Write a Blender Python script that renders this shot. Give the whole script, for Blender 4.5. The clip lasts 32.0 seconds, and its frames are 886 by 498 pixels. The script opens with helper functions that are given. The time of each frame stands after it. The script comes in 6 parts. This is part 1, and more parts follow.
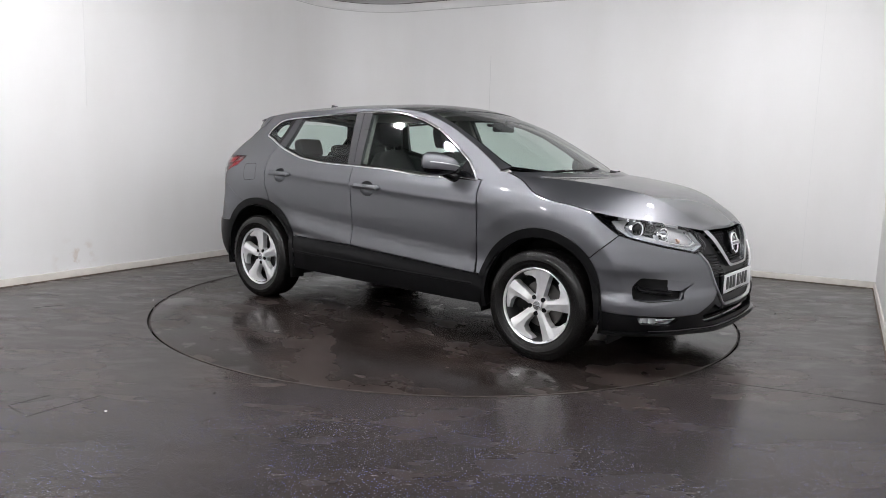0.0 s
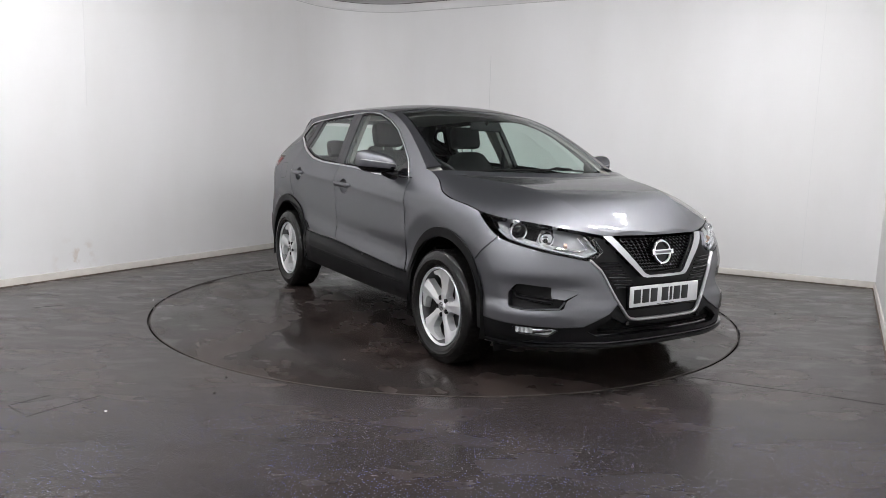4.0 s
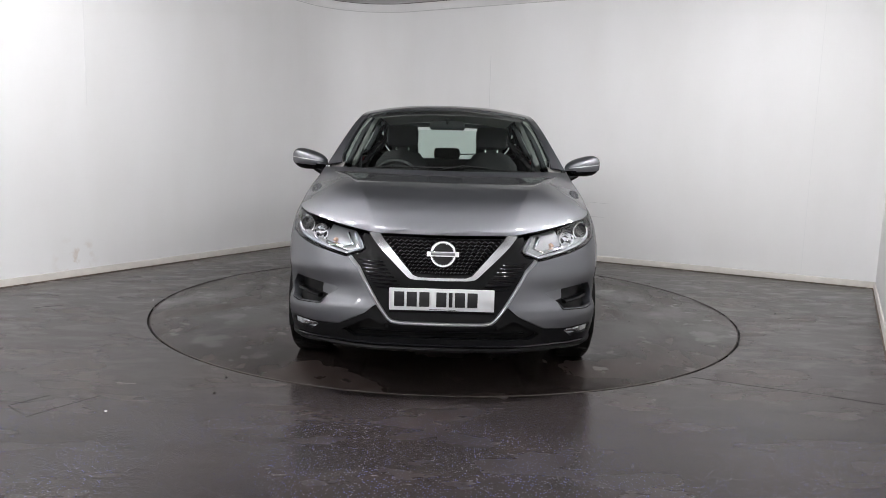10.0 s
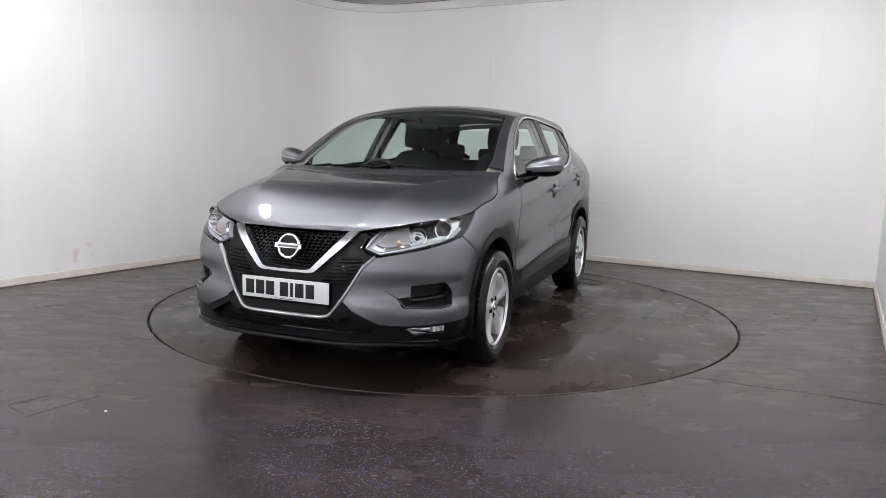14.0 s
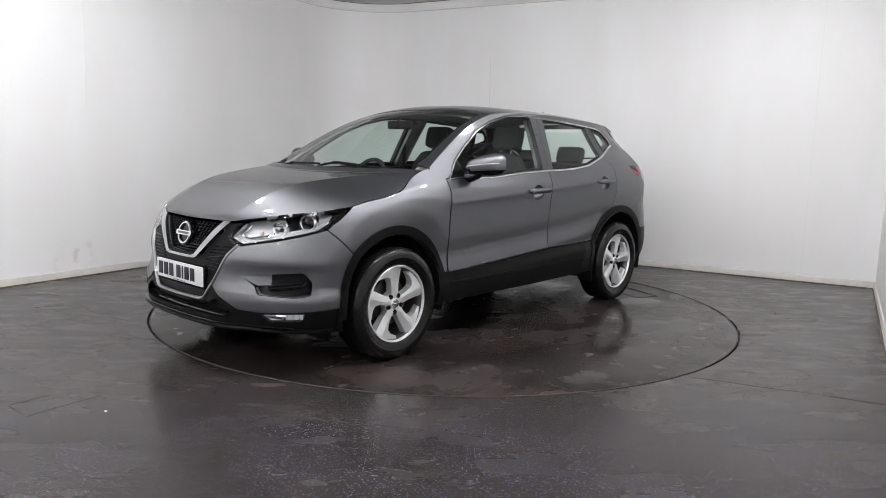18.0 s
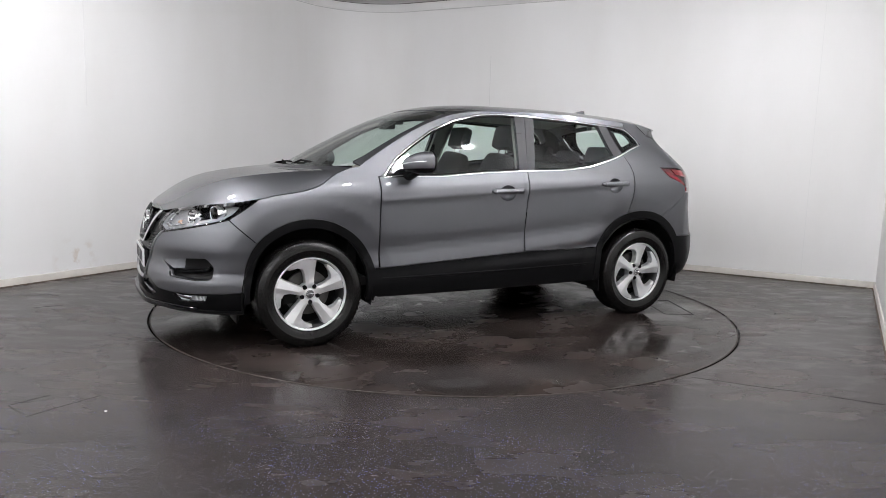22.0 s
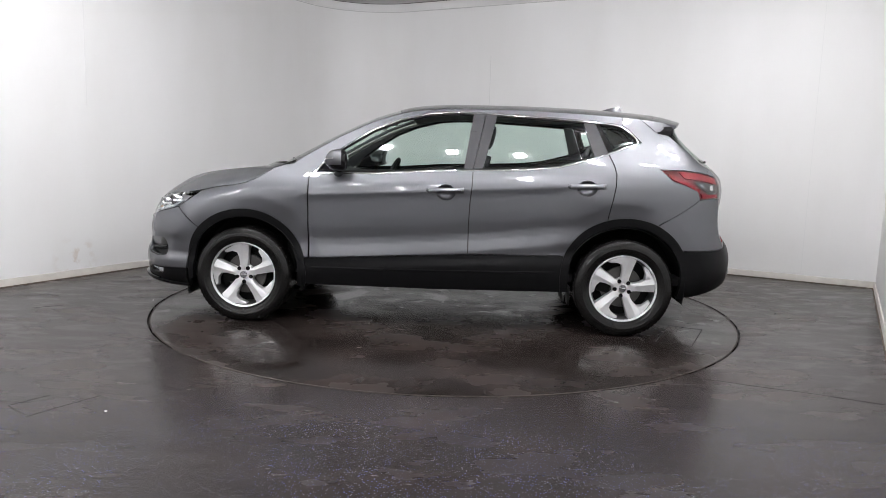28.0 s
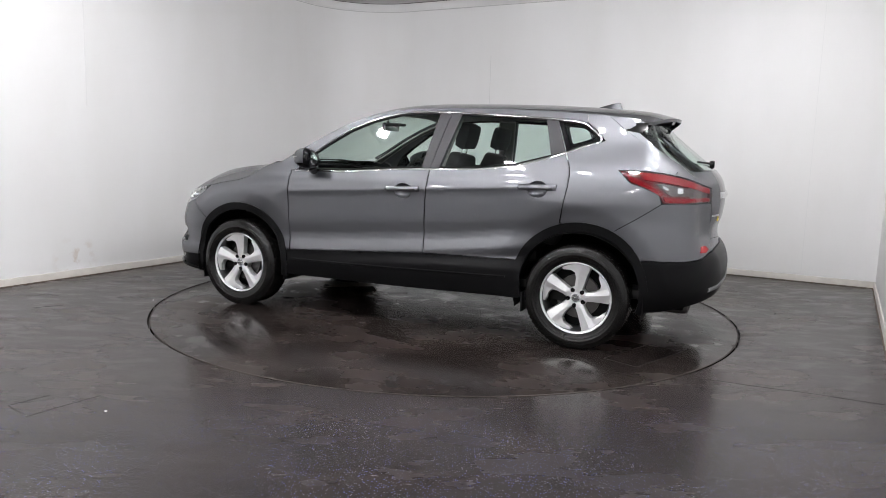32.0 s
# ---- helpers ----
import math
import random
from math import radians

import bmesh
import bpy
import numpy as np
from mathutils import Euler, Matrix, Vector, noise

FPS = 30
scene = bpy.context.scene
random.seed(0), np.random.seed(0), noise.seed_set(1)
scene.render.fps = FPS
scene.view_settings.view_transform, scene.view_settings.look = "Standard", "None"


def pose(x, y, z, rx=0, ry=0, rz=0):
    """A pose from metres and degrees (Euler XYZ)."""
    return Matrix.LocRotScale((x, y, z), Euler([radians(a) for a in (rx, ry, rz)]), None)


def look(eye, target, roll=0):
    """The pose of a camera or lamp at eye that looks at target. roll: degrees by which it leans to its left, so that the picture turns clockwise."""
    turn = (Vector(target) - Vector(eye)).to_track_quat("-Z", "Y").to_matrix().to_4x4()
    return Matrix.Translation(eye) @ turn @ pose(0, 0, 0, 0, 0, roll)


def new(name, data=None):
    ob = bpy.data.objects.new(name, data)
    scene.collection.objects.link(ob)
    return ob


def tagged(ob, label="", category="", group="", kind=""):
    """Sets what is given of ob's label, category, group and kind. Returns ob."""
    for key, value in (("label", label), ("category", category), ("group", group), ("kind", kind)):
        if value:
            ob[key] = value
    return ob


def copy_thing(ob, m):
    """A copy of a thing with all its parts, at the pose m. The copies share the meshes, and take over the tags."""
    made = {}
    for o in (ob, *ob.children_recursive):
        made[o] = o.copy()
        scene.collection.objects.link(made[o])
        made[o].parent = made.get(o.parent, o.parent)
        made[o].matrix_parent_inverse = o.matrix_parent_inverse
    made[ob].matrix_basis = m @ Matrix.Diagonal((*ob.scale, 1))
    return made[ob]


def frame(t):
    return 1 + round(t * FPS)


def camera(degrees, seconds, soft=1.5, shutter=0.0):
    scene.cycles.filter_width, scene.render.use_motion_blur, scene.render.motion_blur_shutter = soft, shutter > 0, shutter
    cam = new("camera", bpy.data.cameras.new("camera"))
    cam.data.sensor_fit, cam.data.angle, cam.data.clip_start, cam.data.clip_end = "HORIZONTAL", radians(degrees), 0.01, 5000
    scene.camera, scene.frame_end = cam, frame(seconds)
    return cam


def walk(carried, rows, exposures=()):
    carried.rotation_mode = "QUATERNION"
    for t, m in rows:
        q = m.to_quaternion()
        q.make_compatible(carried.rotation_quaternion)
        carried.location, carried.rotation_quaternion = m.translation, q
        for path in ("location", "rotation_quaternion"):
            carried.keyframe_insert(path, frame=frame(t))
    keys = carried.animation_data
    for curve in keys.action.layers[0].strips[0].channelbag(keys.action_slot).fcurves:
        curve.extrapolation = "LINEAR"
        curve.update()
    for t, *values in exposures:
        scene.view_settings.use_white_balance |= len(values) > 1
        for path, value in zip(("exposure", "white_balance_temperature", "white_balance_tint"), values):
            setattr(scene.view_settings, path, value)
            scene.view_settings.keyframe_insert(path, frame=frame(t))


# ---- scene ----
cam = camera(63.35, 32.0, soft=0.8)
EYE = (0.0, -5.7586, 1.2439)
PITCH, YAW = radians(7.856), radians(-0.208)
AIM = (EYE[0] + math.sin(YAW) * math.cos(PITCH), EYE[1] + math.cos(YAW) * math.cos(PITCH), EYE[2] - math.sin(PITCH))
walk(cam, [(0.0, look(EYE, AIM, 1.6)), (32.0, look(EYE, AIM, 1.6))])

# heading of the turntable in degrees, time by time
TURN = [(0.0, -37.8), (3.0, -53.1), (6.0, -68.9), (9.0, -84.75), (13.0, -105.6), (16.0, -121.3), (19.0, -136.95),
        (23.0, -157.65), (26.0, -172.9), (28.0, -182.9), (30.0, -193.0), (32.0, -203.15)]
AXIS = (-0.056, 0.0127)        # the turntable's axis in the car's own space

# ---------------------------------------------------------------- world and light
world = bpy.data.worlds.new("world")
scene.world = world
world.use_nodes = True
world.node_tree.nodes["Background"].inputs[0].default_value = (0.05, 0.05, 0.05, 1)
world.node_tree.nodes["Background"].inputs[1].default_value = 0.05
scene.view_settings.exposure = 0.0
LAMP_GLOW = 248.0
RING_LAMPS, RING_R = 10, 2.42


# ---------------------------------------------------------------- materials
def node_material(name):
    m = bpy.data.materials.new(name)
    m.use_nodes = True
    return m, m.node_tree.nodes, m.node_tree.links, m.node_tree.nodes["Principled BSDF"]


def plain(name, colour, rough=0.5, metal=0.0, coat=0.0, grain=0.0, scale=40.0, bump=0.0, spec=0.5):
    """A material with a two-scale variation of tone and gloss and fine relief."""
    m, nodes, links, b = node_material(name)
    b.inputs["Base Color"].default_value = (*colour, 1)
    b.inputs["Roughness"].default_value = rough
    b.inputs["Metallic"].default_value = metal
    b.inputs["Coat Weight"].default_value = coat
    b.inputs["Coat Roughness"].default_value = 0.03
    b.inputs["Specular IOR Level"].default_value = spec
    if grain or bump:
        co = nodes.new("ShaderNodeTexCoord")
        fine = nodes.new("ShaderNodeTexNoise")
        fine.inputs["Scale"].default_value = scale
        fine.inputs["Detail"].default_value = 5
        wide = nodes.new("ShaderNodeTexNoise")
        wide.inputs["Scale"].default_value = scale / 12
        wide.inputs["Detail"].default_value = 3
        for n in (fine, wide):
            links.new(co.outputs["Object"], n.inputs["Vector"])
        mix = nodes.new("ShaderNodeMath")
        mix.operation = "ADD"
        links.new(fine.outputs["Fac"], mix.inputs[0])
        links.new(wide.outputs["Fac"], mix.inputs[1])
        ramp = nodes.new("ShaderNodeMapRange")
        ramp.inputs["From Min"].default_value, ramp.inputs["From Max"].default_value = 0.6, 1.4
        ramp.inputs["To Min"].default_value, ramp.inputs["To Max"].default_value = 1 - grain, 1 + grain
        links.new(mix.outputs[0], ramp.inputs["Value"])
        tone = nodes.new("ShaderNodeVectorMath")
        tone.operation = "SCALE"
        tone.inputs[0].default_value = colour
        links.new(ramp.outputs[0], tone.inputs["Scale"])
        links.new(tone.outputs[0], b.inputs["Base Color"])
        if bump:
            bp = nodes.new("ShaderNodeBump")
            bp.inputs["Strength"].default_value = bump
            bp.inputs["Distance"].default_value = 0.002
            links.new(fine.outputs["Fac"], bp.inputs["Height"])
            links.new(bp.outputs[0], b.inputs["Normal"])
    return m


def paint_metallic():
    """Dark grey flake paint: a dull pigment and a broad flake lobe under a clear, slightly filmed lacquer."""
    m, nodes, links, b = node_material("grey_metallic_paint")
    nodes.remove(b)
    out = nodes["Material Output"]
    co = nodes.new("ShaderNodeTexCoord")
    cell = nodes.new("ShaderNodeTexVoronoi")
    cell.inputs["Scale"].default_value = 900
    links.new(co.outputs["Object"], cell.inputs["Vector"])
    bright = nodes.new("ShaderNodeMapRange")
    bright.inputs["To Min"].default_value, bright.inputs["To Max"].default_value = 0.95, 1.05
    links.new(cell.outputs["Color"], bright.inputs["Value"])

    def tone(colour):
        n = nodes.new("ShaderNodeVectorMath")
        n.operation = "SCALE"
        n.inputs[0].default_value = colour
        links.new(bright.outputs[0], n.inputs["Scale"])
        return n.outputs[0]

    pigment = nodes.new("ShaderNodeBsdfDiffuse")
    links.new(tone((0.0165, 0.0169, 0.0188)), pigment.inputs["Color"])
    flake = nodes.new("ShaderNodeBsdfGlossy")
    flake.distribution = "BECKMANN"
    flake.inputs["Roughness"].default_value = 0.46
    links.new(tone((0.122, 0.1243, 0.1345)), flake.inputs["Color"])
    base = nodes.new("ShaderNodeAddShader")
    links.new(pigment.outputs[0], base.inputs[0])
    links.new(flake.outputs[0], base.inputs[1])
    film = nodes.new("ShaderNodeTexNoise")      # thin road film: slightly uneven gloss
    film.inputs["Scale"].default_value = 5
    film.inputs["Detail"].default_value = 6
    links.new(co.outputs["Object"], film.inputs["Vector"])
    gloss = nodes.new("ShaderNodeMapRange")
    gloss.inputs["To Min"].default_value, gloss.inputs["To Max"].default_value = 0.02, 0.07
    links.new(film.outputs["Fac"], gloss.inputs["Value"])
    lacquer = nodes.new("ShaderNodeBsdfGlossy")
    lacquer.distribution = "BECKMANN"
    links.new(gloss.outputs[0], lacquer.inputs["Roughness"])
    edge = nodes.new("ShaderNodeFresnel")
    edge.inputs["IOR"].default_value = 1.5
    mix = nodes.new("ShaderNodeMixShader")
    links.new(edge.outputs[0], mix.inputs[0])
    links.new(base.outputs[0], mix.inputs[1])
    links.new(lacquer.outputs[0], mix.inputs[2])
    links.new(mix.outputs[0], out.inputs["Surface"])
    return m


def pane(name, tint, gloss=0.02):
    """Thin clear sheet: tinted see-through with a Fresnel gloss."""
    m, nodes, links, b = node_material(name)
    out = nodes["Material Output"]
    clear = nodes.new("ShaderNodeBsdfTransparent")
    clear.inputs[0].default_value = (*tint, 1)
    shine = nodes.new("ShaderNodeBsdfGlossy")
    shine.inputs["Roughness"].default_value = gloss
    facing = nodes.new("ShaderNodeLayerWeight")
    facing.inputs["Blend"].default_value = 0.5
    power = nodes.new("ShaderNodeMath")
    power.operation = "POWER"
    power.inputs[1].default_value = 5.0
    links.new(facing.outputs["Facing"], power.inputs[0])
    fres = nodes.new("ShaderNodeMapRange")
    fres.inputs["To Min"].default_value, fres.inputs["To Max"].default_value = 0.055, 1.0
    links.new(power.outputs[0], fres.inputs["Value"])
    mix = nodes.new("ShaderNodeMixShader")
    links.new(fres.outputs[0], mix.inputs[0])
    links.new(clear.outputs[0], mix.inputs[1])
    links.new(shine.outputs[0], mix.inputs[2])
    links.new(mix.outputs[0], out.inputs["Surface"])
    return m


def glow(name, colour, strength):
    m, nodes, links, b = node_material(name)
    b.inputs["Base Color"].default_value = (0.8, 0.8, 0.8, 1)
    b.inputs["Emission Color"].default_value = (*colour, 1)
    b.inputs["Emission Strength"].default_value = strength
    return m


def floor_material(name, brown, flecked):
    """Dark brown safety vinyl: blue and pale flecks, smeared drying water, brown dirt."""
    m, nodes, links, b = node_material(name)
    co = nodes.new("ShaderNodeTexCoord")

    def tex(kind, scale, detail=4, stretch=None):
        n = nodes.new(kind)
        n.inputs["Scale"].default_value = scale
        if kind == "ShaderNodeTexNoise":
            n.inputs["Detail"].default_value = detail
        if stretch:
            mp = nodes.new("ShaderNodeMapping")
            mp.inputs["Scale"].default_value = stretch
            mp.inputs["Rotation"].default_value = (0, 0, 0.45)
            links.new(co.outputs["Object"], mp.inputs["Vector"])
            links.new(mp.outputs[0], n.inputs["Vector"])
        else:
            links.new(co.outputs["Object"], n.inputs["Vector"])
        return n

    def ramp(src, lo, hi, a, z):
        n = nodes.new("ShaderNodeMapRange")
        n.interpolation_type = "SMOOTHSTEP"
        n.inputs["From Min"].default_value, n.inputs["From Max"].default_value = lo, hi
        n.inputs["To Min"].default_value, n.inputs["To Max"].default_value = a, z
        links.new(src, n.inputs["Value"])
        return n.outputs[0]

    def mix(fac, a, c):
        n = nodes.new("ShaderNodeMix")
        n.data_type = "RGBA"
        if isinstance(fac, float):
            n.inputs[0].default_value = fac
        else:
            links.new(fac, n.inputs[0])
        for socket, v in ((n.inputs[6], a), (n.inputs[7], c)):
            if isinstance(v, tuple):
                socket.default_value = (*v, 1)
            else:
                links.new(v, socket)
        return n.outputs[2]

    def times(a, c):
        n = nodes.new("ShaderNodeMath")
        n.operation = "MULTIPLY"
        links.new(a, n.inputs[0])
        links.new(c, n.inputs[1])
        return n.outputs[0]

    cloud = tex("ShaderNodeTexNoise", 1.3, 6)
    smear = tex("ShaderNodeTexNoise", 3.2, 4, (0.6, 1.8, 1))
    dirt = tex("ShaderNodeTexNoise", 2.1, 4)
    fleck = tex("ShaderNodeTexVoronoi", 108)
    base = mix(ramp(cloud.outputs["Fac"], 0.35, 0.7, 0.0, 1.0), brown, tuple(v * 1.5 for v in brown))
    base = mix(ramp(dirt.outputs["Fac"], 0.36, 0.82, 0.0, 0.42), base, (brown[0] * 1.7, brown[1] * 1.45, brown[2] * 1.25))
    if flecked:
        near = ramp(fleck.outputs["Distance"], 0.18, 0.33, 1.0, 0.0)
        sep = nodes.new("ShaderNodeSeparateColor")
        links.new(fleck.outputs["Color"], sep.inputs[0])
        some = ramp(sep.outputs[0], 0.42, 0.48, 0.0, 1.0)
        tint = mix(ramp(sep.outputs[1], 0.45, 0.55, 0.0, 1.0), (0.11, 0.13, 0.34), (0.20, 0.20, 0.25))
        place = nodes.new("ShaderNodeSeparateXYZ")
        links.new(co.outputs["Object"], place.inputs[0])
        edge = nodes.new("ShaderNodeMath")          # muddy film: hides the flecks beside and behind the turntable
        edge.operation = "MULTIPLY_ADD"
        edge.inputs[1].default_value = 1.4
        links.new(cloud.outputs["Fac"], edge.inputs[0])
        links.new(place.outputs[1], edge.inputs[2])
        film = ramp(edge.outputs[0], -2.1, -1.3, 0.0, 1.0)
        damp = times(film, ramp(tex("ShaderNodeTexNoise", 6.5, 6, (0.7, 1.5, 1)).outputs["Fac"], 0.52, 0.62, 0.0, 1.0))
        # drying smears, their colour also lightened for the wall's reflection in them
        streak = times(film, ramp(smear.outputs["Fac"], 0.42, 0.66, 0.0, 0.6))
        base = mix(streak, base, (brown[0] * 2.1, brown[1] * 1.95, brown[2] * 1.75))
        worn = times(ramp(cloud.outputs["Fac"], 0.38, 0.55, 0.35, 1.0), ramp(film, 0.0, 1.0, 1.0, 0.12))
        base = mix(times(times(near, some), worn), base, tint)
    else:                                   # wet patches, darker and glossier, with dried edges
        pool = tex("ShaderNodeTexNoise", 1.7, 7)
        wet = ramp(pool.outputs["Fac"], 0.43, 0.57, 0.0, 1.0)
        base = mix(wet, base, tuple(v * 0.66 for v in brown))
        dry = nodes.new("ShaderNodeMath")
        dry.operation = "MULTIPLY_ADD"
        dry.inputs[1].default_value, dry.inputs[2].default_value = -0.09, 0.035
        links.new(wet, dry.inputs[0])
        drops = nodes.new("ShaderNodeMath")
        drops.operation = "MAXIMUM"
        links.new(ramp(pool.outputs["Fac"], 0.58, 0.68, 0.0, 1.0), drops.inputs[0])
        links.new(ramp(tex("ShaderNodeTexNoise", 7.0, 3).outputs["Fac"], 0.63, 0.68, 0.0, 1.0), drops.inputs[1])
        puddle = drops.outputs[0]
        links.new(ramp(puddle, 0.0, 1.0, 0.20, 0.5), b.inputs["Specular IOR Level"])
    links.new(base, b.inputs["Base Color"])
    b.inputs["Specular IOR Level"].default_value = 0.22
    rough = nodes.new("ShaderNodeMath")
    rough.operation = "ADD"
    links.new(ramp(smear.outputs["Fac"], 0.36, 0.68, *((0.235, 0.285) if flecked else (0.22, 0.30))), rough.inputs[0])
    links.new(ramp(cloud.outputs["Fac"], 0.35, 0.7, *((-0.02, 0.03) if flecked else (-0.05, 0.06))), rough.inputs[1])
    if flecked:
        wetter = nodes.new("ShaderNodeMath")
        wetter.operation = "MULTIPLY_ADD"
        wetter.inputs[1].default_value = -0.10
        links.new(damp, wetter.inputs[0])
        links.new(rough.outputs[0], wetter.inputs[2])
        links.new(wetter.outputs[0], b.inputs["Roughness"])
    else:
        total = nodes.new("ShaderNodeMath")
        total.operation = "ADD"
        links.new(rough.outputs[0], total.inputs[0])
        links.new(dry.outputs[0], total.inputs[1])
        still = nodes.new("ShaderNodeMix")
        links.new(puddle, still.inputs[0])
        links.new(total.outputs[0], still.inputs[2])
        still.inputs[3].default_value = 0.05
        links.new(still.outputs[0], b.inputs["Roughness"])
    bp = nodes.new("ShaderNodeBump")
    bp.inputs["Strength"].default_value = 0.12
    bp.inputs["Distance"].default_value = 0.002
    links.new(tex("ShaderNodeTexNoise", 120, 3).outputs["Fac"], bp.inputs["Height"])
    links.new(bp.outputs[0], b.inputs["Normal"])
    return m


def wall_material():
    m, nodes, links, b = node_material("white_wall_paint")
    co = nodes.new("ShaderNodeTexCoord")
    wide = nodes.new("ShaderNodeTexNoise")
    wide.inputs["Scale"].default_value = 0.8
    wide.inputs["Detail"].default_value = 6
    mp = nodes.new("ShaderNodeMapping")
    mp.inputs["Scale"].default_value = (1.6, 1.6, 0.45)
    links.new(co.outputs["Object"], mp.inputs["Vector"])
    links.new(mp.outputs[0], wide.inputs["Vector"])
    ramp = nodes.new("ShaderNodeValToRGB")
    ramp.color_ramp.elements[0].position, ramp.color_ramp.elements[0].color = 0.3, (0.82, 0.815, 0.81, 1)
    ramp.color_ramp.elements[1].position, ramp.color_ramp.elements[1].color = 0.7, (0.875, 0.875, 0.88, 1)
    links.new(wide.outputs["Fac"], ramp.inputs[0])
    spot = nodes.new("ShaderNodeVectorMath")
    spot.operation = "DISTANCE"
    spot.inputs[1].default_value = (-3.37, 0.70, 0.16)
    links.new(co.outputs["Object"], spot.inputs[0])
    near = nodes.new("ShaderNodeMapRange")
    near.inputs["From Min"].default_value, near.inputs["From Max"].default_value = 0.02, 0.24
    near.inputs["To Min"].default_value, near.inputs["To Max"].default_value = 1.0, 0.0
    links.new(spot.outputs["Value"], near.inputs["Value"])
    rub = nodes.new("ShaderNodeTexNoise")
    rub.inputs["Scale"].default_value = 9
    rub.inputs["Detail"].default_value = 6
    links.new(co.outputs["Object"], rub.inputs["Vector"])
    cut = nodes.new("ShaderNodeMapRange")
    cut.inputs["From Min"].default_value, cut.inputs["From Max"].default_value = 0.54, 0.70
    links.new(rub.outputs["Fac"], cut.inputs["Value"])
    both = nodes.new("ShaderNodeMath")
    both.operation = "MULTIPLY"
    links.new(near.outputs[0], both.inputs[0])
    links.new(cut.outputs[0], both.inputs[1])
    soil = nodes.new("ShaderNodeMix")
    soil.data_type = "RGBA"
    links.new(both.outputs[0], soil.inputs[0])
    links.new(ramp.outputs[0], soil.inputs[6])
    soil.inputs[7].default_value = (0.60, 0.50, 0.42, 1)
    links.new(soil.outputs[2], b.inputs["Base Color"])
    b.inputs["Roughness"].default_value = 0.42
    fine = nodes.new("ShaderNodeTexNoise")
    fine.inputs["Scale"].default_value = 160
    links.new(co.outputs["Object"], fine.inputs["Vector"])
    bp = nodes.new("ShaderNodeBump")
    bp.inputs["Strength"].default_value = 0.06
    bp.inputs["Distance"].default_value = 0.002
    links.new(fine.outputs["Fac"], bp.inputs["Height"])
    links.new(bp.outputs[0], b.inputs["Normal"])
    return m


PAINT = paint_metallic()
CLADDING = plain("black_grained_plastic", (0.0055, 0.0055, 0.006), 0.36, grain=0.15, scale=300, bump=0.05, spec=0.12)
GLOSS_BLACK = plain("gloss_black", (0.005, 0.005, 0.006), 0.09, spec=0.30)
NOSE_BLACK = plain("nose_black", (0.005, 0.005, 0.0055), 0.42, spec=0.16, grain=0.1, scale=80)
GRILLE_BLACK = plain("grille_dark_chrome", (0.085, 0.085, 0.09), 0.16, metal=1.0)
MATT_BLACK = plain("matt_black", (0.005, 0.005, 0.005), 0.75, grain=0.2, scale=60, spec=0.15)
CHROME = plain("chrome", (0.82, 0.83, 0.84), 0.07, metal=1.0)
LAMP_SILVER = plain("lamp_silver", (0.42, 0.425, 0.435), 0.28, metal=0.8)
LAMP_BRIGHT = plain("lamp_bright", (0.86, 0.87, 0.88), 0.22, metal=0.25)
POST_BLACK = plain("post_black", (0.042, 0.042, 0.046), 0.48, spec=0.3, grain=0.05, scale=20)
SATIN = plain("satin_silver", (0.50, 0.51, 0.52), 0.22, metal=1.0)
TRIM_CHROME = plain("trim_chrome", (0.66, 0.665, 0.675), 0.14, metal=1.0)
ALLOY = plain("silver_alloy", (0.78, 0.785, 0.795), 0.30, metal=0.70, grain=0.05, scale=30, coat=0.4)
ALLOY_DARK = plain("alloy_inner", (0.09, 0.09, 0.092), 0.42, metal=0.8, grain=0.1, scale=30)
STEEL = plain("brake_steel", (0.10, 0.097, 0.094), 0.42, metal=1.0, grain=0.1, scale=90)
RUBBER = plain("tyre_rubber", (0.0065, 0.0062, 0.006), 0.24, grain=0.3, scale=70, bump=0.22, spec=0.28)
FABRIC = plain("dark_seat_fabric", (0.013, 0.013, 0.0142), 0.85, grain=0.2, scale=200, bump=0.3)
TRIM_DARK = plain("dark_cabin_plastic", (0.010, 0.010, 0.0107), 0.6, grain=0.15, scale=150, bump=0.1)
TRIM_PALE = plain("pale_headlining", (0.30, 0.295, 0.28), 0.9, grain=0.06, scale=150)
GLASS = pane("window_glass", (0.86, 0.955, 0.915))
GLASS_DARK = pane("screen_glass", (0.83, 0.92, 0.88))
LENS = pane("clear_lens", (0.93, 0.94, 0.95), 0.01)
RED = plain("red_reflector", (0.22, 0.001, 0.005), 0.25, spec=0.3)
AMBER = plain("amber_lamp", (0.50, 0.33, 0.24), 0.25)
MIRROR = plain("mirror_glass", (0.85, 0.86, 0.87), 0.02, metal=1.0)
PLATE = plain("plate_white", (0.74, 0.75, 0.76), 0.35, grain=0.02, scale=20)
PLATE_Y = plain("plate_yellow", (0.72, 0.56, 0.05), 0.35)
INK = plain("plate_black", (0.010, 0.010, 0.012), 0.4)
WALL = wall_material()
# unseen end wall, its pale tone chosen to brighten the car's sides
END_PALE = plain("pale_end_wall", (0.74, 0.74, 0.74), 0.6, grain=0.2, scale=10)
SKIRT = plain("skirting_paint", (0.62, 0.59, 0.55), 0.45, grain=0.12, scale=14)
SKIRT_DIRT = plain("dirty_sealant", (0.10, 0.075, 0.055), 0.8, grain=0.4, scale=25)
# unseen ceiling centre toned down for bonnet and roof reflections; pale edge added
CEIL = plain("ceiling_paint", (0.24, 0.24, 0.243), 0.8, grain=0.08, scale=8)
